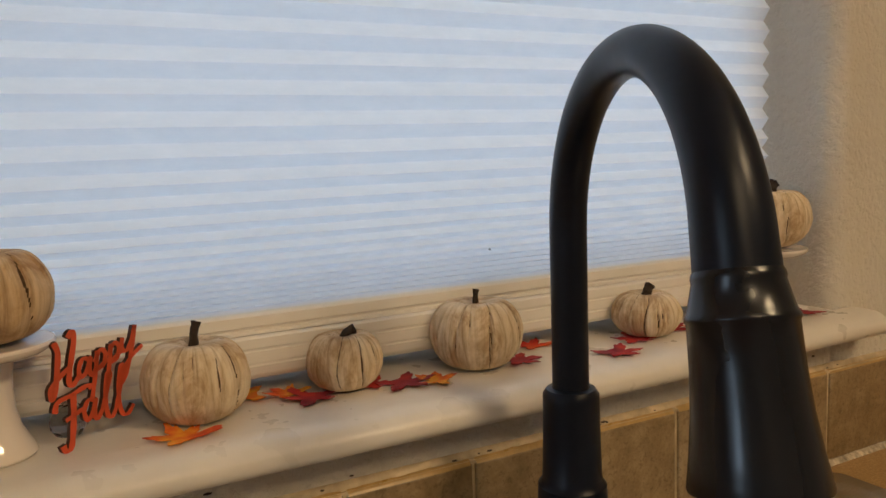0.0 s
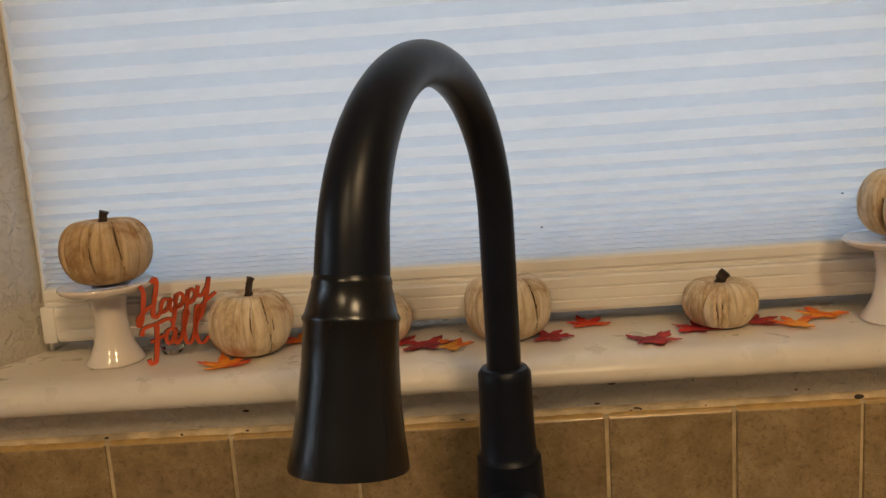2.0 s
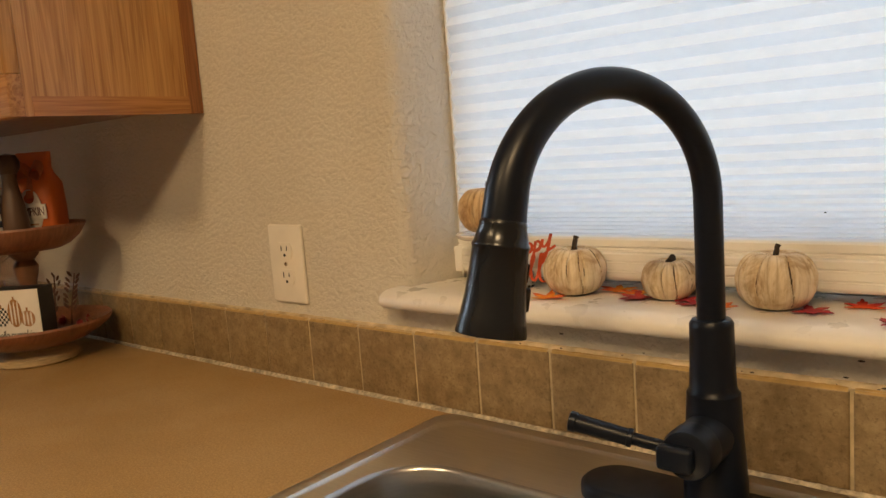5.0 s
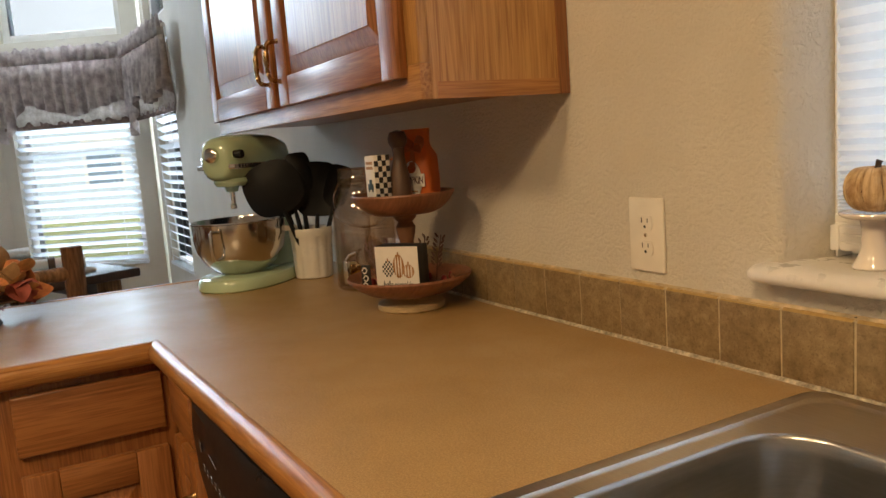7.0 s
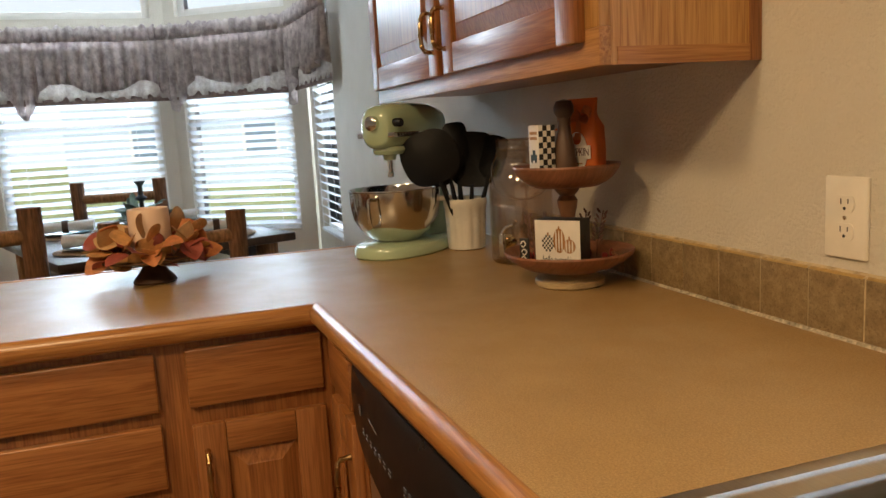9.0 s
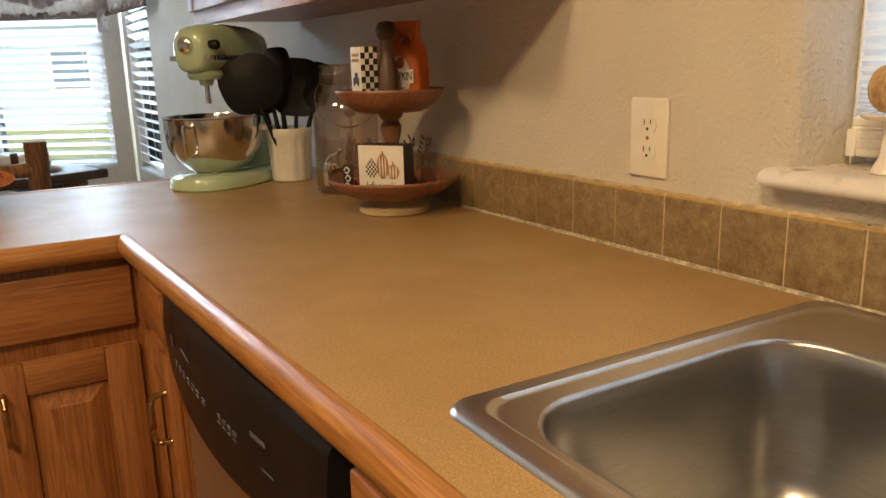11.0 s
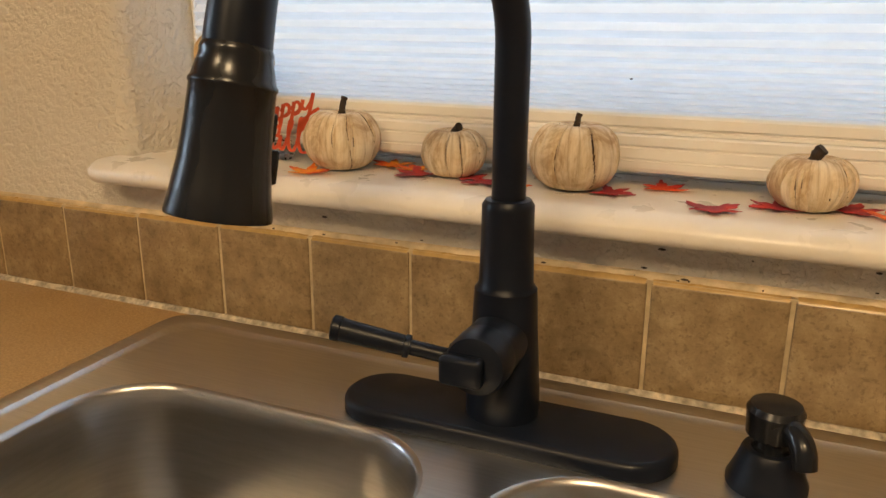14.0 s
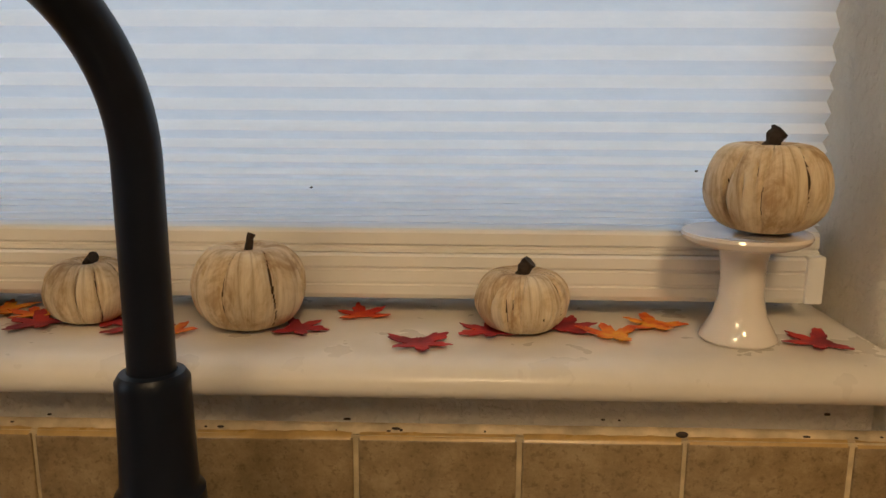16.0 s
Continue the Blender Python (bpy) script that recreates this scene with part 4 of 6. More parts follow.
wc = thing("wall_cabinet", "honey oak wall cabinet with two raised-panel doors", "cabinet", (0, 0, 0))
CX0, CX1, CZ0, CZ1, CY = -2.290, -1.024, 1.321, 2.10, -0.280
bm = bmesh.new()
plan_prism(bm, [(CX0, CY + 0.02), (CX1 - 0.004, CY + 0.02), (CX1 - 0.004, Y0 - 0.001), (CX0, Y0 - 0.001)], CZ0 + 0.018, CZ1)
part("carcass", bm, OAKX, wc)
fm = part("face_frame", one_box(CX0, CX1, CY, CY + 0.02, CZ0, CZ0 + 0.055, 0.0015), OAKPX, wc, "pale oak face frame")
for x0, x1 in ((CX0, CX0 + 0.045), (-1.705, -1.640), (CX1 - 0.045, CX1)):
    part("frame_stile", one_box(x0, x1, CY + 0.0002, CY + 0.0198, CZ0 + 0.055, CZ1, 0.0015), OAKP, wc)
part("end_panel", plan_prism(bmesh.new(), [(CX1 - 0.005, CY + 0.02), (CX1 - 0.001, CY + 0.02), (CX1 - 0.001, -0.002), (CX1 - 0.005, -0.002)], CZ0, CZ1), OAKP, wc, "pale straight-grained oak end panel")
part("end_rail", plan_prism(bmesh.new(), [(CX1 - 0.003, CY + 0.03), (CX1 + 0.001, CY + 0.03), (CX1 + 0.001, -0.014), (CX1 - 0.003, -0.014)], CZ0, CZ0 + 0.026), OAKY, wc)
part("scribe_strip", one_box(CX1 - 0.005, CX1 + 0.0015, -0.016, Y0 - 0.001, CZ0, CZ1, 0.001), OAKZ, wc)
part("under_panel", one_box(CX0 + 0.01, CX1 - 0.008, CY + 0.02, Y0 - 0.001, CZ0 + 0.012, CZ0 + 0.018), OAKX, wc)
raised_door("door", wc, -1.655, -1.062, 1.357, 2.08, CY, -1.632, 1.410, 1.496, "oak door with raised panel")
raised_door("door", wc, -2.276, -1.690, 1.357, 2.08, CY, -1.712, 1.410, 1.496, "oak door with raised panel")

# ---- base cabinets and dishwasher ----
bc = thing("peninsula_cabinet", "oak base cabinet of the peninsula with drawers and doors", "cabinet", (0, 0, 0))
FXP = -1.542
part("carcass", one_box(-2.19, FXP - 0.02, -2.45, -0.02, 0.10, CT - 0.042), OAKZ, bc)
part("toe_kick", one_box(-2.15, FXP - 0.07, -2.45, -0.65, 0.0, 0.10), GLOSSB, bc)
part("face_frame", one_box(FXP - 0.02, FXP, -2.45, -0.6125, 0.10, CT - 0.042, 0.001), OAKZ, bc)


def turn_door(ob):
    """Turns a door built facing -y so that it faces +x at the peninsula."""
    ob.matrix_local = Matrix.Translation((FXP, 0, 0)) @ Matrix.Rotation(radians(90), 4, "Z")


for a, c, stack in ((-0.894, -0.634, ()), (-1.300, -0.948, ((0.587, 0.714), (0.362, 0.565), (0.125, 0.340))), (-1.66, -1.352, ())):
    for z0, z1 in ((0.740, 0.855),) + stack:
        dr = part("drawer", one_box(a, c, -0.019, 0.0, z0, z1, 0.004, 3), OAKX, bc, "flat oak drawer front")
        turn_door(dr)
    if not stack:
        d = raised_door("door", bc, a, c, 0.125, 0.703, 0.0, a + 0.024, 0.560, 0.650)
        turn_door(d)

cc = thing("corner_cabinet", "narrow oak base cabinet beside the dishwasher", "cabinet", (0, 0, 0))
part("face_frame", one_box(-1.540, -1.266, -0.612, -0.592, 0.10, CT - 0.042), OAKZ, cc)
raised_door("door", cc, -1.470, -1.290, 0.125, 0.742, -0.612, -1.314, 0.585, 0.675, "narrow oak door")
part("drawer", one_box(-1.470, -1.290, -0.631, -0.612, 0.765, 0.856, 0.004), OAKX, cc)
sb = thing("sink_cabinet", "oak base cabinet under the sink", "cabinet", (0, 0.025, 0))
part("face_frame", one_box(-0.628, 0.35, -0.612, -0.592, 0.10, CT - 0.042), OAKX, sb)
part("false_drawer", one_box(-0.600, -0.145, -0.631, -0.612, 0.752, 0.858, 0.004, 3), OAKX, sb)
part("false_drawer", one_box(-0.105, 0.325, -0.631, -0.612, 0.752, 0.858, 0.004, 3), OAKX, sb)
raised_door("door", sb, -0.600, -0.145, 0.125, 0.712, -0.612, -0.170, 0.585, 0.675)
raised_door("door", sb, -0.105, 0.325, 0.125, 0.712, -0.612, -0.080, 0.585, 0.675)
rb = thing("drawer_cabinet", "long oak base cabinet beyond the sink", "cabinet", (0, 0.025, 0))
part("carcass", one_box(0.352, 2.58, -0.612, -0.02, 0.10, CT - 0.042), OAKX, rb)

dw = thing("dishwasher", "dishwasher with bowed black control panel and steel door", "dishwasher", (0, 0, 0))
part("door", one_box(-1.256, -0.636, -0.612, -0.575, 0.12, 0.80, 0.004), steel_material("dishwasher_steel", (4, 300, 300), 0.33), dw, "brushed steel dishwasher door")
bm = bmesh.new()
N = 28
front, back = [], []
for i in range(N + 1):
    u = i / N
    x = -1.262 + 0.630 * u
    bow = math.sin(math.pi * u) ** 0.8
    zl = 0.756 - 0.040 * bow
    colm = []
    for kk, (fz, dy) in enumerate(((0.0, -0.004), (0.06, 0.001), (0.5, 0.004), (0.90, 0.0), (1.0, -0.008))):
        zz = zl + (0.868 - zl) * fz
        colm.append(bm.verts.new((x, -0.628 + 0.016 * u - dy - 0.024 * bow * (1 - 0.45 * fz), zz)))
    front.append(colm)
    back.append([bm.verts.new((x, -0.585, zl)), bm.verts.new((x, -0.585, 0.868))])
for i in range(N):
    for kk in range(4):
        bm.faces.new((front[i][kk], front[i + 1][kk], front[i + 1][kk + 1], front[i][kk + 1]))
    bm.faces.new((front[i][4], front[i + 1][4], back[i + 1][1], back[i][1]))
    bm.faces.new((back[i][0], back[i + 1][0], front[i + 1][0], front[i][0]))
    bm.faces.new((back[i][1], back[i + 1][1], back[i + 1][0], back[i][0]))
for i in (0, N):
    bm.faces.new([*front[i], back[i][1], back[i][0]])
panel = part("control_panel", bm, plain("dishwasher_black_plastic", (0.009, 0.009, 0.010), 0.32, var=0.1, spec=0.18), dw, "glossy black bowed control panel", angle=25)
GREYI = plain("grey_print", (0.11, 0.11, 0.12), 0.5)


def on_panel(u, z, w, h, name="button_mark"):
    bow = math.sin(math.pi * u) ** 0.8
    zl = 0.756 - 0.040 * bow
    fz = (z - zl) / (0.868 - zl)
    y = -0.628 + 0.016 * u - 0.0042 - 0.024 * bow * (1 - 0.45 * fz) - 0.0008
    x = -1.262 + 0.630 * u
    sl = 0.026 * 0.8 * math.cos(math.pi * u) * math.pi / 0.630
    o = part(name, one_box(-w / 2, w / 2, -0.0004, 0.0008, -h / 2, h / 2), GREYI, panel)
    o.location = (x, y, z)
    o.rotation_euler = (0, 0, -math.atan(sl))


for k in range(7):
    u = 0.20 + 0.042 * k
    on_panel(u, 0.792, 0.013, 0.0022)
    on_panel(u, 0.786, 0.013, 0.0022)
for k in range(4):
    u = 0.56 + 0.030 * k
    on_panel(u, 0.794, 0.010, 0.005)
    on_panel(u, 0.786, 0.010, 0.0022)
on_panel(0.155, 0.815, 0.014, 0.014, "logo_mark")
on_panel(0.76, 0.815, 0.040, 0.005, "model_mark")
on_panel(0.80, 0.785, 0.030, 0.002, "model_mark")
on_panel(0.30, 0.820, 0.060, 0.0018, "label_mark")

# ---- stand mixer ----
MINT = plain("pistachio_enamel", (0.47, 0.61, 0.42), 0.16, var=0.03, scale=6, coat=0.6)
mx = thing("stand_mixer", "pistachio green stand mixer with a steel bowl", "stand mixer", (-2.064, -0.283, CT), 40)
mx.scale = (1.05, 1.05, 1.055)
bm = bmesh.new()


def egg(z, o):
    out = []
    for i in range(48):
        a = 2 * math.pi * i / 48
        w = 0.104 - o
        l = 0.176 - o
        ny = math.sin(a)
        out.append((w * math.cos(a) * (1.0 - 0.12 * ny) * (abs(math.cos(a)) ** -0.12 if abs(math.cos(a)) > 0.05 else 1), l * ny, z))
    return out


rows = loft(bm, [egg(0, 0.004), egg(0.004, 0.0), egg(0.020, 0.0), egg(0.030, 0.006), egg(0.034, 0.016)])
bm.faces.new(rows[-1]); bm.faces.new(rows[0][::-1])
part("base", bm, MINT, mx)
bm = bmesh.new()
loops = []
for z, w, l, cy in ((0.030, 0.056, 0.052, 0.105), (0.06, 0.048, 0.043, 0.112), (0.13, 0.042, 0.036, 0.115), (0.20, 0.043, 0.040, 0.108), (0.262, 0.048, 0.052, 0.095)):
    loops.append([(w * math.cos(2 * math.pi * i / 32), cy + l * math.sin(2 * math.pi * i / 32), z) for i in range(32)])
rows = loft(bm, loops)
bm.faces.new(rows[0][::-1]); bm.faces.new(rows[-1])
part("column", bm, MINT, mx)
bm = bmesh.new()
loops = []
for y, w, h, cz in ((-0.124, 0.012, 0.014, 0.318), (-0.122, 0.034, 0.038, 0.318), (-0.112, 0.044, 0.050, 0.319), (-0.08, 0.049, 0.056, 0.321), (0.0, 0.054, 0.058, 0.322), (0.09, 0.055, 0.057, 0.320), (0.14, 0.050, 0.050, 0.317), (0.165, 0.036, 0.036, 0.314), (0.174, 0.014, 0.014, 0.312)):
    loops.append([(w * math.copysign(abs(math.cos(a)) ** 0.75, math.cos(a)), y, cz + h * math.copysign(abs(math.sin(a)) ** 0.85, math.sin(a))) for a in [2 * math.pi * i / 36 for i in range(36)]])
rows = loft(bm, loops)
bm.faces.new(rows[0][::-1]); bm.faces.new(rows[-1])
hd = part("motor_head", bm, MINT, mx, "rounded green motor head", angle=60)
part("trim_band", one_box(-0.0555, 0.0555, -0.116, 0.12, 0.295, 0.307, 0.002), CHROME, hd, "bright metal band with dark lettering")
for k in range(8):
    part("letter_bar", one_box(0.0552, 0.0560, -0.100 + 0.0125 * k, -0.092 + 0.0125 * k, 0.2965, 0.3055), SLOT, hd)
part("hub_cap", lathe(bmesh.new(), [(0.0, 0.016), (0.012, 0.016), (0.018, 0.012), (0.019, 0.0), (0.0, 0.0)], 30, Matrix.Translation((0, -0.122, 0.330)) @ Matrix.Rotation(radians(90), 4, "X")), CHROME, hd, "polished round hub cap")
part("hub_knob", lathe(bmesh.new(), [(0.0, 0.024), (0.009, 0.024), (0.011, 0.020), (0.010, 0.0), (0.0, 0.0)], 20, Matrix.Translation((0.042, -0.095, 0.330)) @ Matrix.Rotation(radians(90), 4, "Y")), GLOSSB, hd, "black hub knob")
part("planetary", lathe(bmesh.new(), [(0.0, 0.272), (0.040, 0.272), (0.043, 0.262), (0.036, 0.252), (0.018, 0.250), (0.014, 0.238), (0.0, 0.237)], 30, Matrix.Translation((0, -0.060, 0))), MINT, hd)
part("beater_shaft", lathe(bmesh.new(), [(0.0, 0.240), (0.0065, 0.240), (0.0065, 0.208), (0.0085, 0.206), (0.0085, 0.196), (0.0, 0.194)], 18, Matrix.Translation((0, -0.060, 0))), CHROME, hd)
bowl = part("bowl", lathe(bmesh.new(), [(0.0, 0.030), (0.050, 0.030), (0.052, 0.036), (0.068, 0.044), (0.090, 0.062), (0.108, 0.092), (0.115, 0.130), (0.116, 0.163), (0.1195, 0.165), (0.1195, 0.167), (0.1155, 0.1675), (0.114, 0.163), (0.112, 0.130), (0.105, 0.094), (0.088, 0.066), (0.066, 0.048), (0.0, 0.040)], 64, Matrix.Translation((0, -0.050, 0))), plain("polished_bowl_steel", (0.62, 0.60, 0.57), 0.13, metal=1.0, var=0.03), mx, "polished steel mixing bowl")
part("bowl_handle", tube(bmesh.new(), curve_pts([(0.02, -0.163, 0.148), (0.022, -0.190, 0.150), (0.024, -0.197, 0.135), (0.024, -0.195, 0.095), (0.022, -0.184, 0.082), (0.02, -0.152, 0.085)], 6), 0.0045, 12), CHROME, bowl)
part("latch", one_box(0.100, 0.128, 0.000, 0.022, 0.128, 0.142, 0.003), PLATE, mx)

# ---- utensil crock ----
ck = thing("utensil_crock", "white fluted ceramic crock holding utensils", "crock", (-1.985, -0.140, CT))
bm = bmesh.new()
NS = 72
prof = [(0.046, 0.0), (0.050, 0.003), (0.0515, 0.02), (0.0545, 0.09), (0.0555, 0.112), (0.0585, 0.117), (0.0590, 0.134), (0.0575, 0.1375), (0.0545, 0.136), (0.0525, 0.11), (0.047, 0.012), (0.0, 0.008)]
rows = []
for k, (r, z) in enumerate(prof[:-1]):
    fl = 0.0024 if 0 < k < 5 else 0.0
    rows.append([(r + fl * (abs(math.sin(6 * 2 * math.pi * i / NS)) ** 0.6 - 0.6)) for i in range(NS)])
vr = [[bm.verts.new((rr * math.cos(2 * math.pi * i / NS), rr * math.sin(2 * math.pi * i / NS), prof[k][1])) for i, rr in enumerate(row)] for k, row in enumerate(rows)]
for a, c in zip(vr, vr[1:]):
    for i in range(NS):
        j = (i + 1) % NS
        bm.faces.new((a[i], a[j], c[j], c[i]))
bm.faces.new(vr[-1]); bm.faces.new(vr[0][::-1])
part("pot", bm, plain("cream_crock_glaze", (0.74, 0.71, 0.65), 0.3, var=0.04, coat=0.3), ck)


def utensil(kind, lean, rz, length, label, dx=0.0, dy=0.0):
    ob = thing("cooking_utensil", label, "utensil", (-1.985 + dx, -0.140 + dy, CT + 0.012), rz, group="utensils in the crock")
    ob.rotation_euler = (0, radians(lean), radians(rz))
    mt = plain("black_nylon", (0.007, 0.007, 0.008), 0.5, spec=0.25)
    part("handle", tube(bmesh.new(), [(0, 0, 0), (0, 0, length * 0.55), (0, 0, length)], [0.006, 0.007, 0.005], 12), mt, ob)
    bm = bmesh.new()
    shape = {"turner": (0.062, 0.075, 0.6), "spoon": (0.044, 0.060, 1.0), "spatula": (0.034, 0.055, 0.5), "big": (0.076, 0.072, 0.75), "ladle": (0.050, 0.050, 1.0)}[kind]
    w, l, ex = shape
    N = 28
    top, bot = [], []
    for i in range(N):
        a = 2 * math.pi * i / N
        x = w * math.copysign(abs(math.cos(a)) ** ex, math.cos(a))
        z = length + l * 0.9 + l * math.copysign(abs(math.sin(a)) ** ex, math.sin(a))
        top.append((x, z))
    cx, cz = 0.0, length + l * 0.9
    rings = []
    for f, dpt in ((1.0, 0.0), (0.7, 0.006), (0.35, 0.010)):
        rings.append([bm.verts.new((cx + (x - cx) * f, dpt, cz + (z - cz) * f)) for x, z in top])
    back = [[bm.verts.new((v.co.x, v.co.y + 0.003, v.co.z)) for v in r] for r in rings]
    for rr in (rings, back):
        for a, c in zip(rr, rr[1:]):
            for i in range(N):
                j = (i + 1) % N
                bm.faces.new((a[i], a[j], c[j], c[i]))
        bm.faces.new(rr[-1])
    for i in range(N):
        j = (i + 1) % N
        bm.faces.new((rings[0][i], rings[0][j], back[0][j], back[0][i]))
    part("blade", bm, mt, ob)
    return ob


utensil("big", 20, 250, 0.190, "wide black nylon pan turner leaning out of the crock", 0.034, -0.012)
utensil("spoon", 9, 248, 0.185, "black nylon serving spoon in the crock", 0.012, -0.012)
utensil("spatula", 17, 70, 0.195, "black nylon spatula in the crock", 0.014, 0.008)
utensil("turner", 5, 72, 0.160, "black slotted nylon turner in the crock", -0.004, 0.010)
utensil("ladle", 13, 262, 0.170, "black nylon ladle in the crock", -0.004, -0.016)
utensil("spatula", 3, 250, 0.225, "tall black nylon scraper in the crock", -0.016, 0.002)

# ---- glass drink jar ----
jar = thing("drink_dispenser", "large glass jar dispenser with brass-coloured spigot", "jar", (-1.720, -0.095, CT))
jar.scale = (1.0, 1.0, 1.035)
jg = part("jar", lathe(bmesh.new(), [(0.0, 0.0), (0.068, 0.0), (0.075, 0.006), (0.076, 0.02), (0.076, 0.17), (0.074, 0.19), (0.066, 0.212), (0.057, 0.224), (0.0545, 0.232), (0.0545, 0.240), (0.0575, 0.242), (0.0545, 0.246), (0.0575, 0.252), (0.0545, 0.256), (0.0570, 0.262), (0.0545, 0.268), (0.0555, 0.280), (0.0530, 0.284), (0.0515, 0.280), (0.0515, 0.232), (0.054, 0.224), (0.063, 0.210), (0.0708, 0.188), (0.0728, 0.17), (0.0728, 0.018), (0.066, 0.010), (0.0, 0.009)], 56), JARG, jar, "clear ribbed glass jar body")
part("bail_wire", tube(bmesh.new(), curve_pts([(0.0, -0.0575, 0.250), (0.018, -0.080, 0.215), (0.052, -0.078, 0.168), (0.082, -0.030, 0.150), (0.086, 0.020, 0.165), (0.066, 0.056, 0.205), (0.0, 0.0585, 0.250)], 8), 0.0014, 8), CHROME, jar)
sp = part("spigot", lathe(bmesh.new(), [(0.0, 0.0), (0.017, 0.0), (0.017, 0.006), (0.011, 0.010), (0.009, 0.040), (0.0, 0.041)], 24, Matrix.Translation((0.050, -0.055, 0.056)) @ Matrix.Rotation(radians(-48), 4, "Z") @ Matrix.Rotation(radians(90), 4, "Y")), plain("polished_brass", (0.72, 0.56, 0.32), 0.15, metal=1.0, var=0.05), jar, "polished brass spigot")
part("tap_body", lathe(bmesh.new(), [(0.0, 0.018), (0.007, 0.018), (0.0085, 0.040), (0.0085, 0.066), (0.006, 0.070), (0.0, 0.071)], 20, Matrix.Translation((0.077, -0.085, 0.010))), CHROME, sp)
part("tap_handle", tube(bmesh.new(), [(0.077, -0.085, 0.080), (0.084, -0.078, 0.092), (0.096, -0.066, 0.098)], [0.005, 0.0045, 0.004], 10), CHROME, sp)

# ---- tiered tray and what it holds ----
TRAYW = plain("worn_brown_wood", (0.25, 0.100, 0.05), 0.42, var=0.25, scale=35, bumps=0.0004, bscale=200, stretch=(1, 5, 1))
PALEW = plain("pale_turned_wood", (0.48, 0.36, 0.20), 0.5, var=0.2, scale=60, stretch=(1, 1, 6))
TX, TY = -1.405, -0.137
tr = thing("tiered_tray", "two-tier round brown wooden tray on a pale foot", "tiered tray", (TX, TY, CT))
part("foot", lathe(bmesh.new(), [(0.0, 0.0), (0.066, 0.0), (0.0705, 0.004), (0.0705, 0.014), (0.066, 0.018), (0.052, 0.022), (0.046, 0.027), (0.052, 0.032), (0.0, 0.032)], 56), PALEW, tr, "pale turned wooden foot")
part("lower_tray", lathe(bmesh.new(), [(0.0, 0.032), (0.070, 0.032), (0.090, 0.038), (0.110, 0.049), (0.127, 0.062), (0.1310, 0.069), (0.1300, 0.073), (0.1265, 0.072), (0.117, 0.065), (0.105, 0.054), (0.087, 0.046), (0.0, 0.0435)], 72), TRAYW, tr)
part("post", lathe(bmesh.new(), [(0.024, 0.043), (0.024, 0.048), (0.017, 0.056), (0.0155, 0.07), (0.021, 0.084), (0.022, 0.10), (0.017, 0.118), (0.0145, 0.140), (0.019, 0.158), (0.021, 0.172), (0.015, 0.182), (0.024, 0.192), (0.026, 0.200)], 32), plain("turned_walnut", (0.20, 0.09, 0.045), 0.4, var=0.2), tr, "turned wooden post")
part("upper_tray", lathe(bmesh.new(), [(0.0, 0.200), (0.062, 0.200), (0.078, 0.207), (0.094, 0.220), (0.104, 0.234), (0.1070, 0.240), (0.1060, 0.244), (0.1025, 0.243), (0.096, 0.234), (0.085, 0.223), (0.069, 0.216), (0.0, 0.214)], 72), TRAYW, tr)
UZ, LZ = CT + 0.2145, CT + 0.044

CREAM = plain("cream_print_paper", (0.78, 0.73, 0.66), 0.55, var=0.05)
BLKW = plain("black_painted_wood", (0.014, 0.013, 0.013), 0.55)
TAN = plain("printed_tan", (0.50, 0.27, 0.13), 0.6, var=0.3, scale=300)
OCHRE = plain("printed_ochre", (0.42, 0.20, 0.06), 0.6, var=0.3, scale=300)


def ellipse_bm(cx, cz, w, h, y, n=26, t=0.0006):
    bm = bmesh.new()
    loops = [[(cx + w * math.cos(2 * math.pi * i / n), yy, cz + h * math.sin(2 * math.pi * i / n)) for i in range(n)] for yy in (y + t, y)]
    rows = loft(bm, loops)
    bm.faces.new(rows[1])
    return bm


bs = thing("block_sign", "black wooden block with white pumpkin print reading hello pumpkin", "block sign", (TX + 0.040, TY - 0.034, LZ + 0.001), 37)
part("block", one_box(-0.049, 0.049, -0.020, 0.020, 0.0, 0.084, 0.0012), BLKW, bs)
part("print", one_box(-0.0485, 0.0485, -0.0212, -0.0200, 0.0006, 0.0834), CREAM, bs, "white printed front")
for cx, cz, w, h, mt in ((-0.020, 0.044, 0.013, 0.014, "chk"), (0.004, 0.049, 0.0125, 0.021, OCHRE), (0.026, 0.040, 0.013, 0.012, TAN)):
    if mt == "chk":
        for i in range(-3, 4):
            for q in range(-3, 4):
                if (i + q) % 2 == 0 and (i / 3.6) ** 2 + (q / 3.6) ** 2 < 1:
                    part("check", one_box(cx + i * 0.0038 - 0.0018, cx + i * 0.0038 + 0.0018, -0.0216, -0.0211, cz + q * 0.004 - 0.0019, cz + q * 0.004 + 0.0019), BLKW, bs)
    else:
        part("printed_pumpkin", ellipse_bm(cx, cz, w, h, -0.0217), mt, bs)
        for s in (-0.5, 0.0, 0.5):
            part("printed_rib", ellipse_bm(cx + s * w, cz, w * 0.12, h * 0.85, -0.0221, 12), CREAM, bs)
    part("printed_stem", one_box(cx - 0.0015, cx + 0.0015, -0.0217, -0.0212, cz + h * 0.9, cz + h * 0.9 + 0.006), OCHRE, bs)
bm = text_bm("hello pumpkin", 0.068, 0.0005, 0.25, 0.0, 0.017)
for v in bm.verts:
    c = v.co.copy()
    v.co = Vector((-0.034 + c.x, -0.0215 - c.z, 0.006 + c.y))
part("lettering", bm, BLKW, bs, smooth=False)

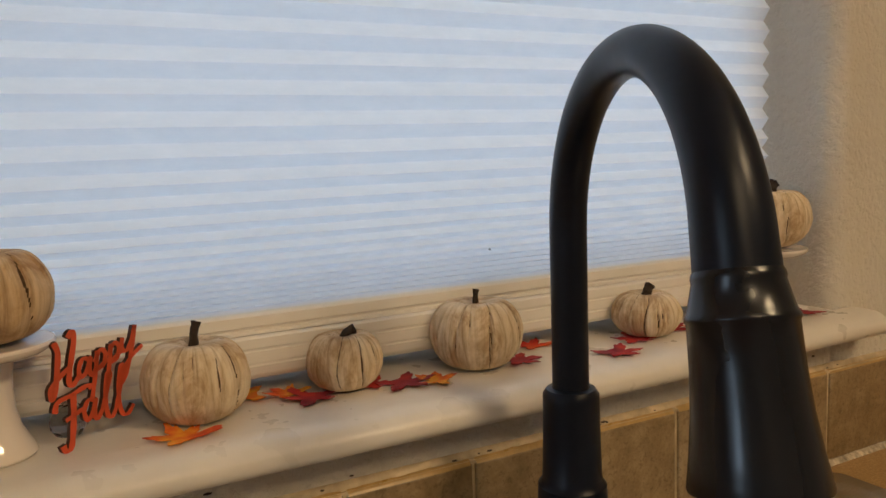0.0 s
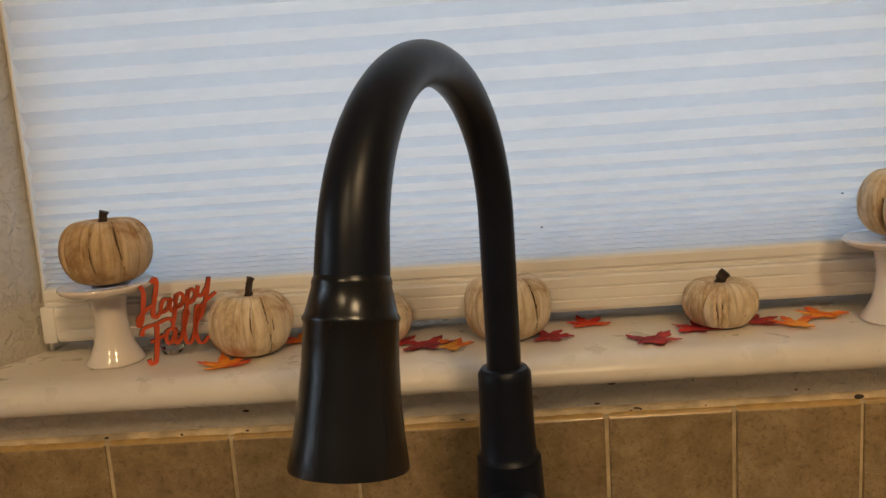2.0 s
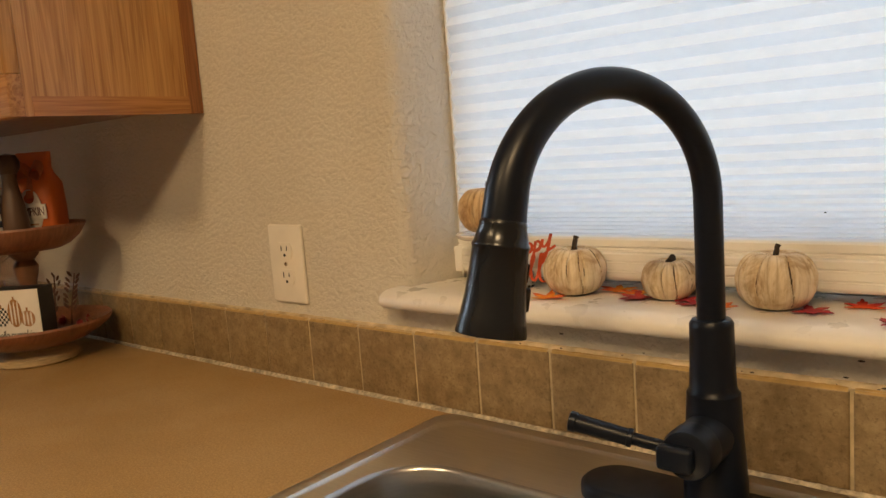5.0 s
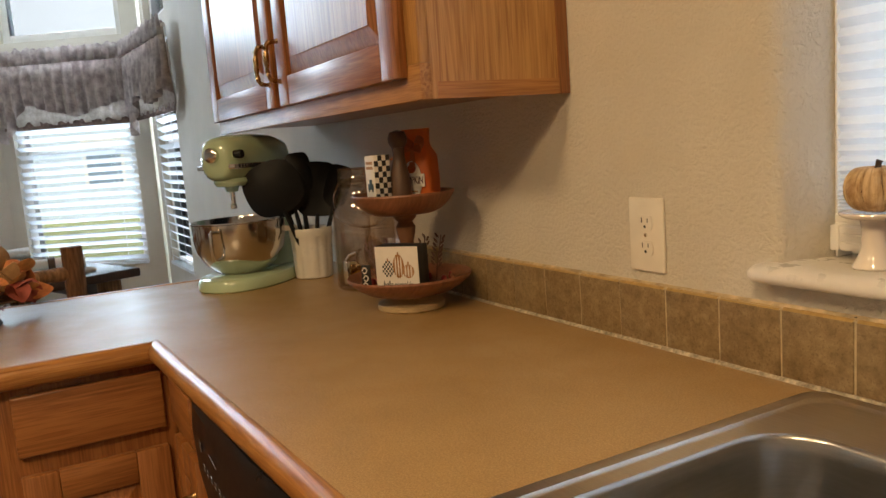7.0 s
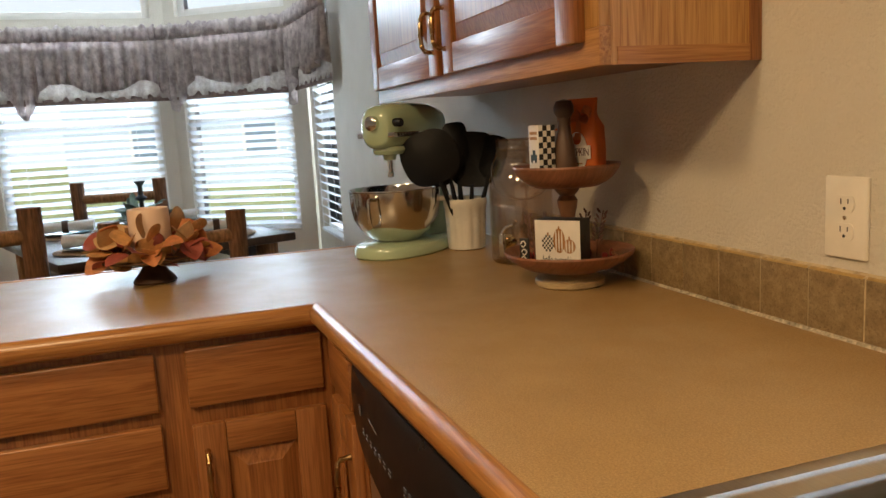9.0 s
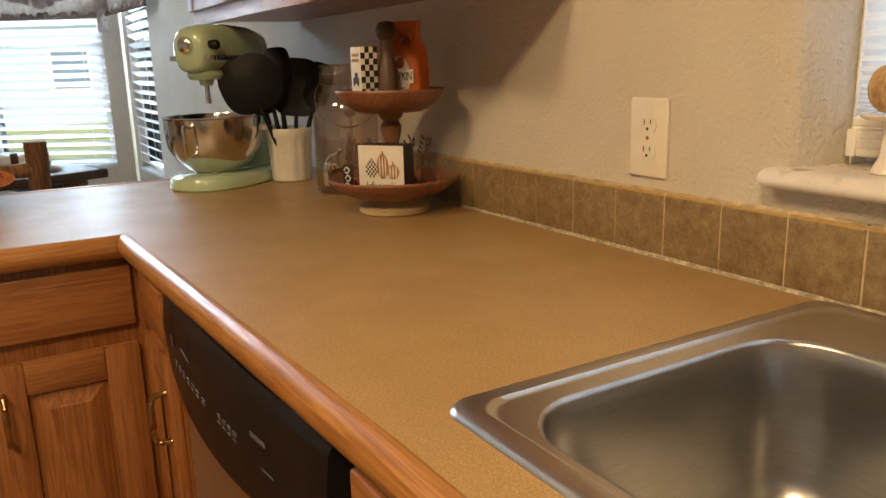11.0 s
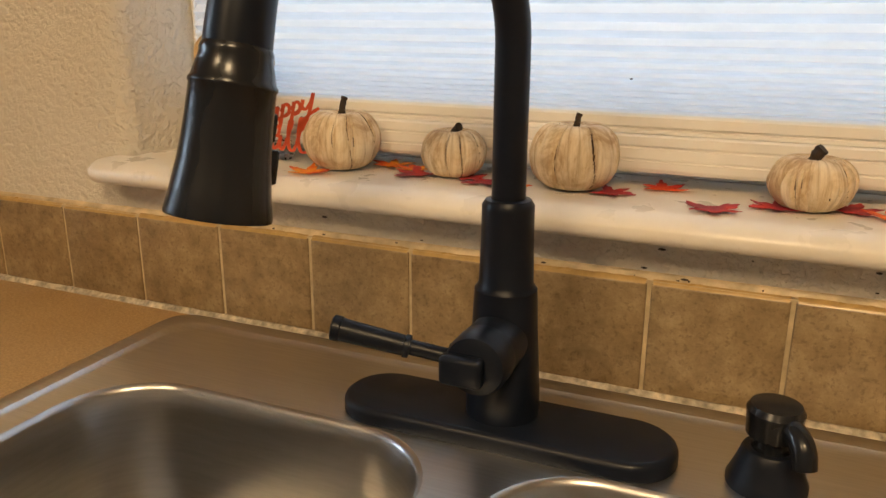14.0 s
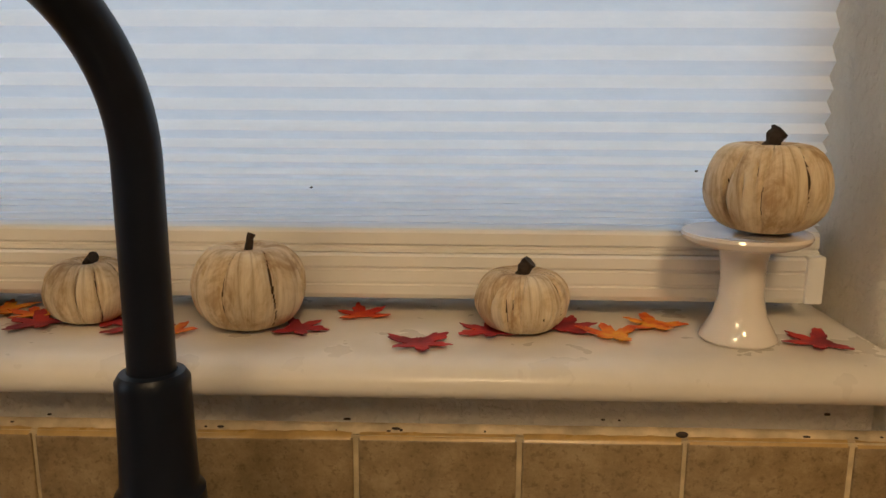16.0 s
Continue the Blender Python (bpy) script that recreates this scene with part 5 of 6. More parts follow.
ps = thing("plaid_block", "small white block sign with black and white checked sides", "block sign", (TX + 0.020, TY - 0.062, UZ), 3)
part("block", one_box(-0.019, 0.019, -0.017, 0.017, 0.0, 0.088, 0.001), CREAM, ps)
for i in range(4):
    for q in range(10):
        if (i + q) % 2 == 0:
            part("check", one_box(0.0191, 0.0196, -0.0168 + i * 0.0084, -0.0168 + (i + 1) * 0.0084, q * 0.0088, (q + 1) * 0.0088), BLKW, ps)
part("truck_print", one_box(-0.011, 0.011, -0.0176, -0.0171, 0.034, 0.043), plain("printed_teal", (0.03, 0.06, 0.075), 0.6), ps)
part("truck_print", one_box(-0.004, 0.006, -0.0176, -0.0171, 0.043, 0.050), plain("printed_navy", (0.03, 0.06, 0.075), 0.6), ps)
for k in (-1, 1):
    part("wheel_print", ellipse_bm(k * 0.007, 0.033, 0.003, 0.003, -0.0178, 14), BLKW, ps)
for k in range(2):
    part("text_bar", one_box(-0.013, 0.013, -0.0176, -0.0171, 0.066 + 0.008 * k, 0.0705 + 0.008 * k), TAN, ps)
part("text_bar", one_box(-0.011, 0.011, -0.0176, -0.0171, 0.014, 0.0165), TAN, ps)

ps.scale = (1.05, 1.05, 1.24)
pin = thing("wooden_bottle", "dark turned wooden bottle shape on the upper tray", "wooden bottle", (TX + 0.034, TY - 0.020, UZ))
part("body", lathe(bmesh.new(), [(0.0, 0.0), (0.0185, 0.0), (0.0205, 0.006), (0.0205, 0.030), (0.018, 0.052), (0.0125, 0.076), (0.0105, 0.090), (0.0115, 0.098), (0.0105, 0.100)], 30), plain("dark_walnut", (0.105, 0.058, 0.036), 0.4, var=0.25, scale=40, stretch=(1, 1, 0.2)), pin)
part("knob", lathe(bmesh.new(), [(0.0, 0.098), (0.012, 0.099), (0.0175, 0.108), (0.0178, 0.116), (0.0135, 0.125), (0.0, 0.128)], 30), plain("darker_walnut", (0.07, 0.038, 0.026), 0.38), pin)

pin.scale = (1.1, 1.1, 1.22)
BAGO = plain("orange_paper", (0.66, 0.145, 0.025), 0.45, var=0.10, scale=20, bumps=0.0012, bscale=45)
bag = thing("coffee_bag", "orange paper bag labelled PUMPKIN with a ribbon bow", "paper bag", (TX + 0.008, TY + 0.036, UZ), 34)
bm = bmesh.new()
loops = []
for z, w, d in ((0.0, 0.034, 0.022), (0.004, 0.036, 0.024), (0.05, 0.037, 0.025), (0.088, 0.035, 0.022), (0.104, 0.027, 0.014), (0.112, 0.026, 0.009), (0.136, 0.029, 0.006)):
    loops.append([(w * math.copysign(abs(math.cos(a)) ** 0.35, math.cos(a)), d * math.copysign(abs(math.sin(a)) ** 0.35, math.sin(a)), z) for a in [2 * math.pi * (i + 0.5) / 28 for i in range(28)]])
rows = loft(bm, loops)
bm.faces.new(rows[0][::-1]); bm.faces.new(rows[-1])
for v in bm.verts:
    v.co += 0.0014 * Vector((noise.noise(v.co * 60), noise.noise(v.co * 55 + Vector((4, 0, 0))), 0))
part("bag", bm, BAGO, bag, angle=50)
part("label", ellipse_bm(0.0, 0.046, 0.020, 0.034, -0.0275, 30, 0.002), CREAM, bag, "cream oval label")
part("label_band", one_box(-0.027, 0.027, -0.0290, -0.0262, 0.034, 0.057, 0.0008), CREAM, bag)
part("label_pumpkin", ellipse_bm(0.0, 0.066, 0.0085, 0.0075, -0.0281, 22), plain("print_orange", (0.55, 0.10, 0.02), 0.6), bag)
bm = text_bm("PUMPKIN", 0.048, 0.0005, 0.0, 0.0, 0.013)
for v in bm.verts:
    c = v.co.copy()
    v.co = Vector((-0.024 + c.x, -0.0292 - c.z, 0.0395 + c.y))
part("lettering", bm, plain("print_dark_red", (0.10, 0.02, 0.02), 0.6), bag, smooth=False)
part("text_bar", one_box(-0.011, 0.011, -0.0282, -0.0276, 0.025, 0.0275), TAN, bag)
RIB = plain("rust_ribbon", (0.55, 0.17, 0.065), 0.6, var=0.15, scale=90)
for sgn, lw in ((-1, 1.0), (1, 0.75)):
    pts = curve_pts([(0, -0.014, 0.105), (sgn * 0.016 * lw, -0.024, 0.117), (sgn * 0.034 * lw, -0.026, 0.112), (sgn * 0.030 * lw, -0.024, 0.099), (0, -0.014, 0.104)], 5)
    bm = bmesh.new()
    loft(bm, [[(p.x, p.y - 0.007, p.z - 0.006) for p in pts], [(p.x, p.y + 0.007, p.z + 0.006) for p in pts], [(p.x * 1.02, p.y + 0.007, p.z + 0.007) for p in pts], [(p.x * 1.02, p.y - 0.007, p.z - 0.005) for p in pts], [(p.x, p.y - 0.007, p.z - 0.006) for p in pts]], False)
    part("bow_loop", bm, RIB, bag)
    bm = bmesh.new()
    p0 = Vector((0, -0.018, 0.104))
    p1 = Vector((sgn * 0.022 - 0.018, -0.032, 0.066 + 0.018 * (sgn < 0)))
    loft(bm, [[(p0.x - 0.003, p0.y, p0.z), (p0.x + 0.003, p0.y, p0.z), (p0.x + 0.003, p0.y + 0.001, p0.z), (p0.x - 0.003, p0.y + 0.001, p0.z)], [(p1.x - 0.007, p1.y, p1.z), (p1.x + 0.007, p1.y, p1.z), (p1.x + 0.007, p1.y + 0.001, p1.z), (p1.x - 0.007, p1.y + 0.001, p1.z)]])
    part("ribbon_tail", bm, RIB, bag)

bag.scale = (1.08, 1.08, 1.15)
bs.scale = (0.98, 1.15, 1.15)
rng = random.Random(8)
REDB = plain("red_candy", (0.34, 0.03, 0.025), 0.35, var=0.3, rand=0.4)
ACO = plain("tan_nut", (0.33, 0.15, 0.07), 0.5, var=0.3, rand=0.5)
for k in range(34):
    a = rng.uniform(0, 2 * math.pi)
    low = k < 26
    rr = rng.uniform(0.078, 0.098) if low else rng.uniform(0.050, 0.078)
    s = rng.uniform(0.006, 0.011)
    bm = bmesh.new()
    bmesh.ops.create_icosphere(bm, subdivisions=2, radius=1, matrix=Matrix.LocRotScale(None, Euler((rng.random() * 3, rng.random() * 3, 0)), (s * 1.4, s, s * 0.7)))
    for v in bm.verts:
        v.co *= 1 + 0.18 * noise.noise(v.co * 160 + Vector((k, 0, 0)))
    zz = (LZ + 0.008 + 0.25 * max(0, rr - 0.09)) if low else UZ + 0.007
    o = part("potpourri_piece", bm, REDB if k % 2 else ACO, None)
    o.location = (TX + rr * math.cos(a), TY + rr * math.sin(a), zz + (0.004 if rr > 0.1 else 0))
    tagged(o, "dried red seed pod lying in the tray" if k % 2 else "dried tan nut lying in the tray", "potpourri", "potpourri in the tiers")

TWIG = plain("dried_sprig_brown", (0.15, 0.075, 0.05), 0.8)
for k, (dx, dy, rz) in enumerate(((-0.045, 0.055, 20), (-0.055, -0.02, 160), (-0.05, -0.05, 220), (-0.02, 0.075, 60))):
    s = thing("dried_sprig", "dried brown sprig standing in the lower tray", "dried sprig", (TX + dx, TY + dy, LZ + 0.001), rz, group="sprigs in the tray")
    part("twig", tube(bmesh.new(), curve_pts([(0, 0, 0), (0.003, 0.002, 0.03), (0.010, 0.0, 0.065), (0.016, -0.002, 0.098)], 5), 0.0013, 6), TWIG, s)
    for i in range(14):
        u = 0.3 + 0.7 * i / 14
        bm = bmesh.new()
        bmesh.ops.create_icosphere(bm, subdivisions=1, radius=1, matrix=Matrix.LocRotScale((0.016 * u * u + 0.008 * (-1) ** i, 0.006 * math.sin(i * 2.1), 0.098 * u + 0.004), Euler((0, 0.6 * (-1) ** i, 0)), (0.0028, 0.0016, 0.0075)))
        part("bud", bm, TWIG, s)
ws = thing("tiny_word_sign", "small white cut-out letters on a black backing", "sign", (TX - 0.006, TY - 0.095, LZ + 0.004), 40)
part("backing", one_box(-0.010, 0.010, -0.002, 0.002, 0.0, 0.055, 0.001), BLKW, ws)
for cx, cz in ((-0.001, 0.044), (0.001, 0.028), (-0.001, 0.013)):
    part("letter_stroke", tube(bmesh.new(), curve_pts([(cx - 0.006, -0.004, cz), (cx - 0.001, -0.004, cz + 0.006), (cx + 0.005, -0.004, cz + 0.001), (cx, -0.004, cz - 0.006), (cx - 0.004, -0.004, cz - 0.003)], 5), 0.0013, 6), CREAM, ws)


# ---- candle centrepiece on the peninsula ----
cs = thing("candle_stand", "dark wooden pedestal plate on the peninsula", "pedestal stand", (-1.995, -0.945, CT))
part("pedestal", lathe(bmesh.new(), [(0.0, 0.0), (0.049, 0.0), (0.051, 0.004), (0.046, 0.012), (0.034, 0.026), (0.024, 0.040), (0.020, 0.050)], 44), plain("dark_brown_wood", (0.085, 0.045, 0.028), 0.4, var=0.2), cs)
part("plate", lathe(bmesh.new(), [(0.0, 0.050), (0.020, 0.050), (0.095, 0.054), (0.122, 0.060), (0.124, 0.064), (0.118, 0.064), (0.0, 0.060)], 60), plain("brown_wood_plate", (0.10, 0.055, 0.032), 0.4, var=0.2), cs)
cd = thing("pillar_candle", "thick ivory pillar candle on the pedestal plate", "candle", (-1.995, -0.945, CT + 0.0605))
part("wax", lathe(bmesh.new(), [(0.0, 0.0), (0.047, 0.0), (0.0475, 0.004), (0.0475, 0.114), (0.0455, 0.118), (0.042, 0.116), (0.036, 0.108), (0.0, 0.107)], 48), plain("ivory_wax", (0.80, 0.60, 0.46), 0.45, var=0.05, scale=12), cd)
part("wick", tube(bmesh.new(), [(0, 0, 0.106), (0.001, 0, 0.114)], 0.0012, 8), SLOT, cd)
wr = thing("leaf_wreath", "ring of orange and brown eucalyptus leaves round the candle", "wreath", (-1.995, -0.945, CT + 0.064))
LF = [plain("rust_leaf", (0.60, 0.22, 0.075), 0.6, var=0.25, scale=60), plain("amber_leaf", (0.70, 0.37, 0.14), 0.6, var=0.25, scale=60), plain("maroon_leaf", (0.38, 0.085, 0.06), 0.6, var=0.25, scale=60), plain("ochre_leaf", (0.66, 0.42, 0.21), 0.6, var=0.2, scale=60)]
rng = random.Random(21)
part("vine", tube(bmesh.new(), [(0.082 * math.cos(2 * math.pi * i / 30), 0.082 * math.sin(2 * math.pi * i / 30), 0.012 + 0.008 * math.sin(i * 1.7)) for i in range(31)], 0.0035, 8), TWIG, wr)


def round_leaf(l, w, bend):
    bm = bmesh.new()
    rows = []
    for i in range(8):
        u = i / 7
        ww = w * math.sin(math.pi * min(1, u * 0.93 + 0.05)) ** 0.7
        z = bend * l * u * u
        rows.append([(ww * s, l * u, z + abs(s) * 0.18 * ww) for s in (-1, -0.5, 0, 0.5, 1)])
    top = loft(bm, rows, False)
    bot = loft(bm, [[(x, y, z - 0.0008) for x, y, z in r] for r in rows], False)
    for i in range(7):
        for s in (0, 4):
            bm.faces.new((top[i][s], top[i + 1][s], bot[i + 1][s], bot[i][s]))
    return bm


leafm = []
for k in range(8):
    o = part("leaf", round_leaf(0.046 + 0.002 * k, 0.0245 + 0.001 * (k % 4), (-0.5, 0.3, -0.2, 0.6)[k % 4]), LF[k % 4], wr)
    leafm.append(o.data)
    o.location = (0.09 * math.cos(k), 0.09 * math.sin(k), 0.02)
    o.rotation_euler = (rng.uniform(-0.3, 0.9), rng.uniform(-0.6, 0.6), k - math.pi / 2)
for k in range(96):
    a = rng.uniform(0, 2 * math.pi)
    r = rng.uniform(0.064, 0.108)
    o = new("leaf", leafm[k % 8])
    o.parent = wr
    o.location = (r * math.cos(a), r * math.sin(a) * 1.05, rng.uniform(0.000, 0.058) - 0.2 * max(0, r - 0.09))
    o.rotation_euler = (rng.uniform(-0.8, 1.0), rng.uniform(-0.9, 0.9), a - math.pi / 2 + rng.uniform(-1.8, 1.8))
for a, r in ((0.2, 0.075), (2.4, 0.08), (4.2, 0.085), (5.3, 0.07)):
    bm = bmesh.new()
    bmesh.ops.create_icosphere(bm, subdivisions=2, radius=0.018, matrix=Matrix.Translation((r * math.cos(a), r * math.sin(a), 0.045)))
    for v in bm.verts:
        v.co += 0.0018 * Vector((noise.noise(v.co * 200), noise.noise(v.co * 210), noise.noise(v.co * 190)))
    part("pomegranate", bm, LF[2], wr)

# ---- bay nook: walls, windows, blinds and valance ----
V0, V1, V2 = (-5.70, -2.02), (-5.70, -0.836), (-5.16, -0.010)
BLINDW = thin_fabric("white_blind_slat", (0.84, 0.86, 0.88), (0.89, 0.90, 0.91), 20, 0.5)
slat_mesh = {}
win_no = [1]


def wall_run(name, p0, p1, w0, w1, slats=True):
    """A wall from p0 to p1 (inside on the left of the way), with a lower window and a transom between w0 and w1 along it."""
    d = Vector((p1[0] - p0[0], p1[1] - p0[1], 0))
    L = d.length
    m = Matrix.Translation((p0[0], p0[1], 0)) @ Matrix.Rotation(math.atan2(d.y, d.x), 4, "Z")
    b0, b1, c0 = 0.62, 1.98, 2.06
    bm = bmesh.new()
    box(bm, 0, w0, -0.14, 0, 0, 2.9)
    box(bm, w1, L, -0.14, 0, 0, 2.9)
    box(bm, w0, w1, -0.14, 0, 0, b0)
    box(bm, w0, w1, -0.14, 0, b1, c0)
    box(bm, w0, w1, -0.14, 0, 2.78, 2.9)
    wl = structure(name, bm, WALL, "pale wall of the dining bay", "wall")
    wl.matrix_world = m
    win_no[0] += 1
    bm = bmesh.new()
    for z0, z1 in ((b0, b1), (c0, 2.78)):
        box(bm, w0, w0 + 0.05, -0.10, -0.04, z0, z1, 0.004)
        box(bm, w1 - 0.05, w1, -0.10, -0.04, z0, z1, 0.004)
        box(bm, w0 + 0.05, w1 - 0.05, -0.10, -0.04, z0, z0 + 0.05, 0.004)
        box(bm, w0 + 0.05, w1 - 0.05, -0.10, -0.04, z1 - 0.05, z1, 0.004)
    box(bm, w0 + 0.05, w1 - 0.05, -0.098, -0.05, 1.34, 1.385, 0.004)
    wn = structure("window_%d" % win_no[0], bm, VINYL, "white vinyl bay window with a transom above", "window")
    wn.matrix_world = m
    for z0, z1 in ((b0 + 0.05, b1 - 0.05), (c0 + 0.05, 2.73)):
        pn = part("pane", one_box(w0 + 0.05, w1 - 0.05, -0.075, -0.071, z0, z1), GLASS, wn)
        pn.visible_shadow = False
    bl = thing("window_blind", "white horizontal slat blind let down with open slats", "blind")
    bl.matrix_world = m
    key = round(w1 - w0, 3)
    if key not in slat_mesh:
        o = part("slat", one_box(0.012, w1 - w0 - 0.012, -0.024, 0.024, -0.0014, 0.0014, 0.0007, 1), BLINDW, bl)
        slat_mesh[key] = o.data
        bpy.data.objects.remove(o)
    z = b0 + 0.05
    while z < b1 - 0.06:
        o = new("slat", slat_mesh[key])
        o.parent = bl
        o.location = (w0, -0.014, z)
        o.rotation_euler = (radians(36), 0, 0)
        z += 0.052
    part("head_rail", one_box(w0 + 0.006, w1 - 0.006, -0.038, 0.012, b1 - 0.055, b1 - 0.002, 0.003), BLINDW, bl)
    part("bottom_rail", one_box(w0 + 0.010, w1 - 0.010, -0.038, 0.010, b0 + 0.004, b0 + 0.024, 0.003), BLINDW, bl)
    for u in (0.16, 0.84):
        x = w0 + (w1 - w0) * u
        part("ladder_cord", tube(bmesh.new(), [(x, 0.012, b0 + 0.02), (x, 0.012, b1 - 0.05)], 0.0016, 6), BLINDW, bl)
    return m


wall_run("wall_bay_west", V1, V0, 0.085, 1.10)
wall_run("wall_bay_north", V2, V1, 0.11, 0.90)
wall_run("wall_bay_side", (-4.30, Y0), (V2[0], Y0), 0.10, 0.74)
wall_run("wall_bay_south", V0, (-5.16, -2.85), 0.09, 0.90)
structure("wall_nook_south", one_box(-5.35, -4.6, -4.75, -2.85, 0, 2.9), WALL, "pale wall closing the nook", "wall")
bm = one_box(-4.302, -3.718, Y0, 0.17, 0, 2.44)
structure("wall_north_nook", bm, WALL, "textured wall between cabinets and bay", "wall", smooth=False)

VAL = thin_fabric("taupe_toile_valance", (0.42, 0.355, 0.345), (0.74, 0.67, 0.64), 18, 0.55)
SHEER = thin_fabric("sheer_cream_cloth", (0.55, 0.50, 0.46), (0.72, 0.68, 0.64), 40, 0.45)
BAND = thin_fabric("brown_band_cloth", (0.24, 0.17, 0.15), (0.34, 0.26, 0.23), 60, 0.3)
vl = thing("valance", "gathered taupe valance with scalloped hem and sheer underlayer", "curtain")
way = [Vector((-5.60, -2.3, 0)), Vector((-5.58, -0.885, 0)), Vector((-5.10, -0.125, 0)), Vector((-4.16, -0.050, 0))]
samples = []
for a, c in zip(way, way[1:]):
    n = int((c - a).length / 0.012)
    nrm = Vector((c.y - a.y, -(c.x - a.x), 0)).normalized()
    for i in range(n):
        samples.append((a.lerp(c, i / n), nrm))
samples.append((way[-1], nrm))


def cloth(z_top, bottom, amp, freq, off, nz, name, material, gather=None, label=""):
    bm = bmesh.new()
    rows = []
    for k in range(nz + 1):
        f = k / nz
        row = []
        for i, (p, n) in enumerate(samples):
            s = i * 0.012
            zb = bottom(s)
            z = z_top + 0.028 * noise.noise(Vector((s * 30, 7, 0))) * (k == 0) + (zb - z_top) * f
            w = amp * (0.35 + 0.65 * f) * (math.sin(s * freq + 1.5 * noise.noise(Vector((s * 3, f, off * 9)))) + 0.5 * noise.noise(Vector((s * 14, f * 2, 3))))
            row.append(bm.verts.new(p + n * (off + w) + Vector((0, 0, z))))
        rows.append(row)
    for a, c in zip(rows, rows[1:]):
        for i in range(len(a) - 1):
            bm.faces.new((a[i], a[i + 1], c[i + 1], c[i]))
    o = part(name, bm, material, vl, label, angle=80)
    so = o.modifiers.new("thickness", "SOLIDIFY")
    so.thickness = 0.0015
    return o


def scallop(s):
    u = ((s - 0.58) % 0.92) / 0.92
    return 1.662 - 0.085 * math.sin(math.pi * u) ** 4 - 0.235 * math.exp(-(min(u, 1 - u) / 0.10) ** 2) + 0.008 * math.sin(s * 31)


cloth(1.960, scallop, 0.024, 95, 0.012, 10, "overlay", VAL, label="taupe printed overlay with scalloped edge")
cloth(1.86, lambda s: 1.532, 0.008, 60, -0.010, 4, "sheer", SHEER, label="sheer cream underlayer")
cloth(1.548, lambda s: 1.512, 0.008, 60, -0.008, 1, "hem_band", BAND, label="brown hem band")
cloth(1.992, lambda s: 1.898, 0.016, 130, 0.026, 3, "ruffle", VAL, label="gathered rod pocket ruffle")
part("rod", tube(bmesh.new(), [(p.x, p.y, 1.945) for p in way], 0.011, 10), VINYL, vl)

# ---- dining table and chairs ----
DARKT = plain("dark_table_wood", (0.055, 0.033, 0.024), 0.35, var=0.25, scale=20, stretch=(1, 8, 1))
LOGW = plain("peeled_log", (0.36, 0.19, 0.085), 0.7, var=0.45, scale=24, stretch=(4, 4, 0.6), bumps=0.003, bscale=30)
LOGE = plain("bark_log", (0.24, 0.115, 0.055), 0.8, var=0.5, scale=30, stretch=(4, 4, 0.5), bumps=0.004, bscale=40)
tb = thing("dining_table", "dark wooden dining table laid for a meal", "table", (-3.97, -1.06, 0), 19.5)
tb.scale = (1, 1, 1.08)
part("tabletop", one_box(-0.62, 0.62, -0.50, 0.50, 0.715, 0.75, 0.006), DARKT, tb)
for sx in (-1, 1):
    part("apron", one_box(-0.52, 0.52, sx * 0.40 - 0.012, sx * 0.40 + 0.012, 0.62, 0.715), DARKT, tb)
    for sy in (-1, 1):
        part("leg", lathe(bmesh.new(), [(0.0, 0.0), (0.035, 0.0), (0.045, 0.3), (0.05, 0.62), (0.05, 0.715)], 16, Matrix.Translation((sx * 0.52, sy * 0.40, 0))), LOGW, tb)
tcm = Matrix.Translation((-3.97, -1.06, 0.81)) @ Matrix.Rotation(radians(19.5), 4, "Z")
LINEN = plain("white_linen", (0.74, 0.73, 0.72), 0.9, var=0.06, scale=60)
bm = one_box(-0.50, 0.50, -0.19, 0.19, 0.001, 0.004)
run = part("table_runner", bm, LINEN, None)
run.matrix_world = tcm
tagged(run, "white linen runner along the table", "table runner")


def log_bar(a, c, r, mt, parent, name, seed):
    a, c = Vector(a), Vector(c)
    pts = [a.lerp(c, i / 10) for i in range(11)]
    bm = tube(bmesh.new(), pts, [r * (1 + 0.10 * noise.noise(Vector((i * 0.9, seed, 0)))) for i in range(11)], 14)
    for v in bm.verts:
        v.co += r * 0.10 * Vector((noise.noise(v.co * 22 + Vector((seed, 0, 0))), noise.noise(v.co * 25), 0))
    return part(name, bm, mt, parent)


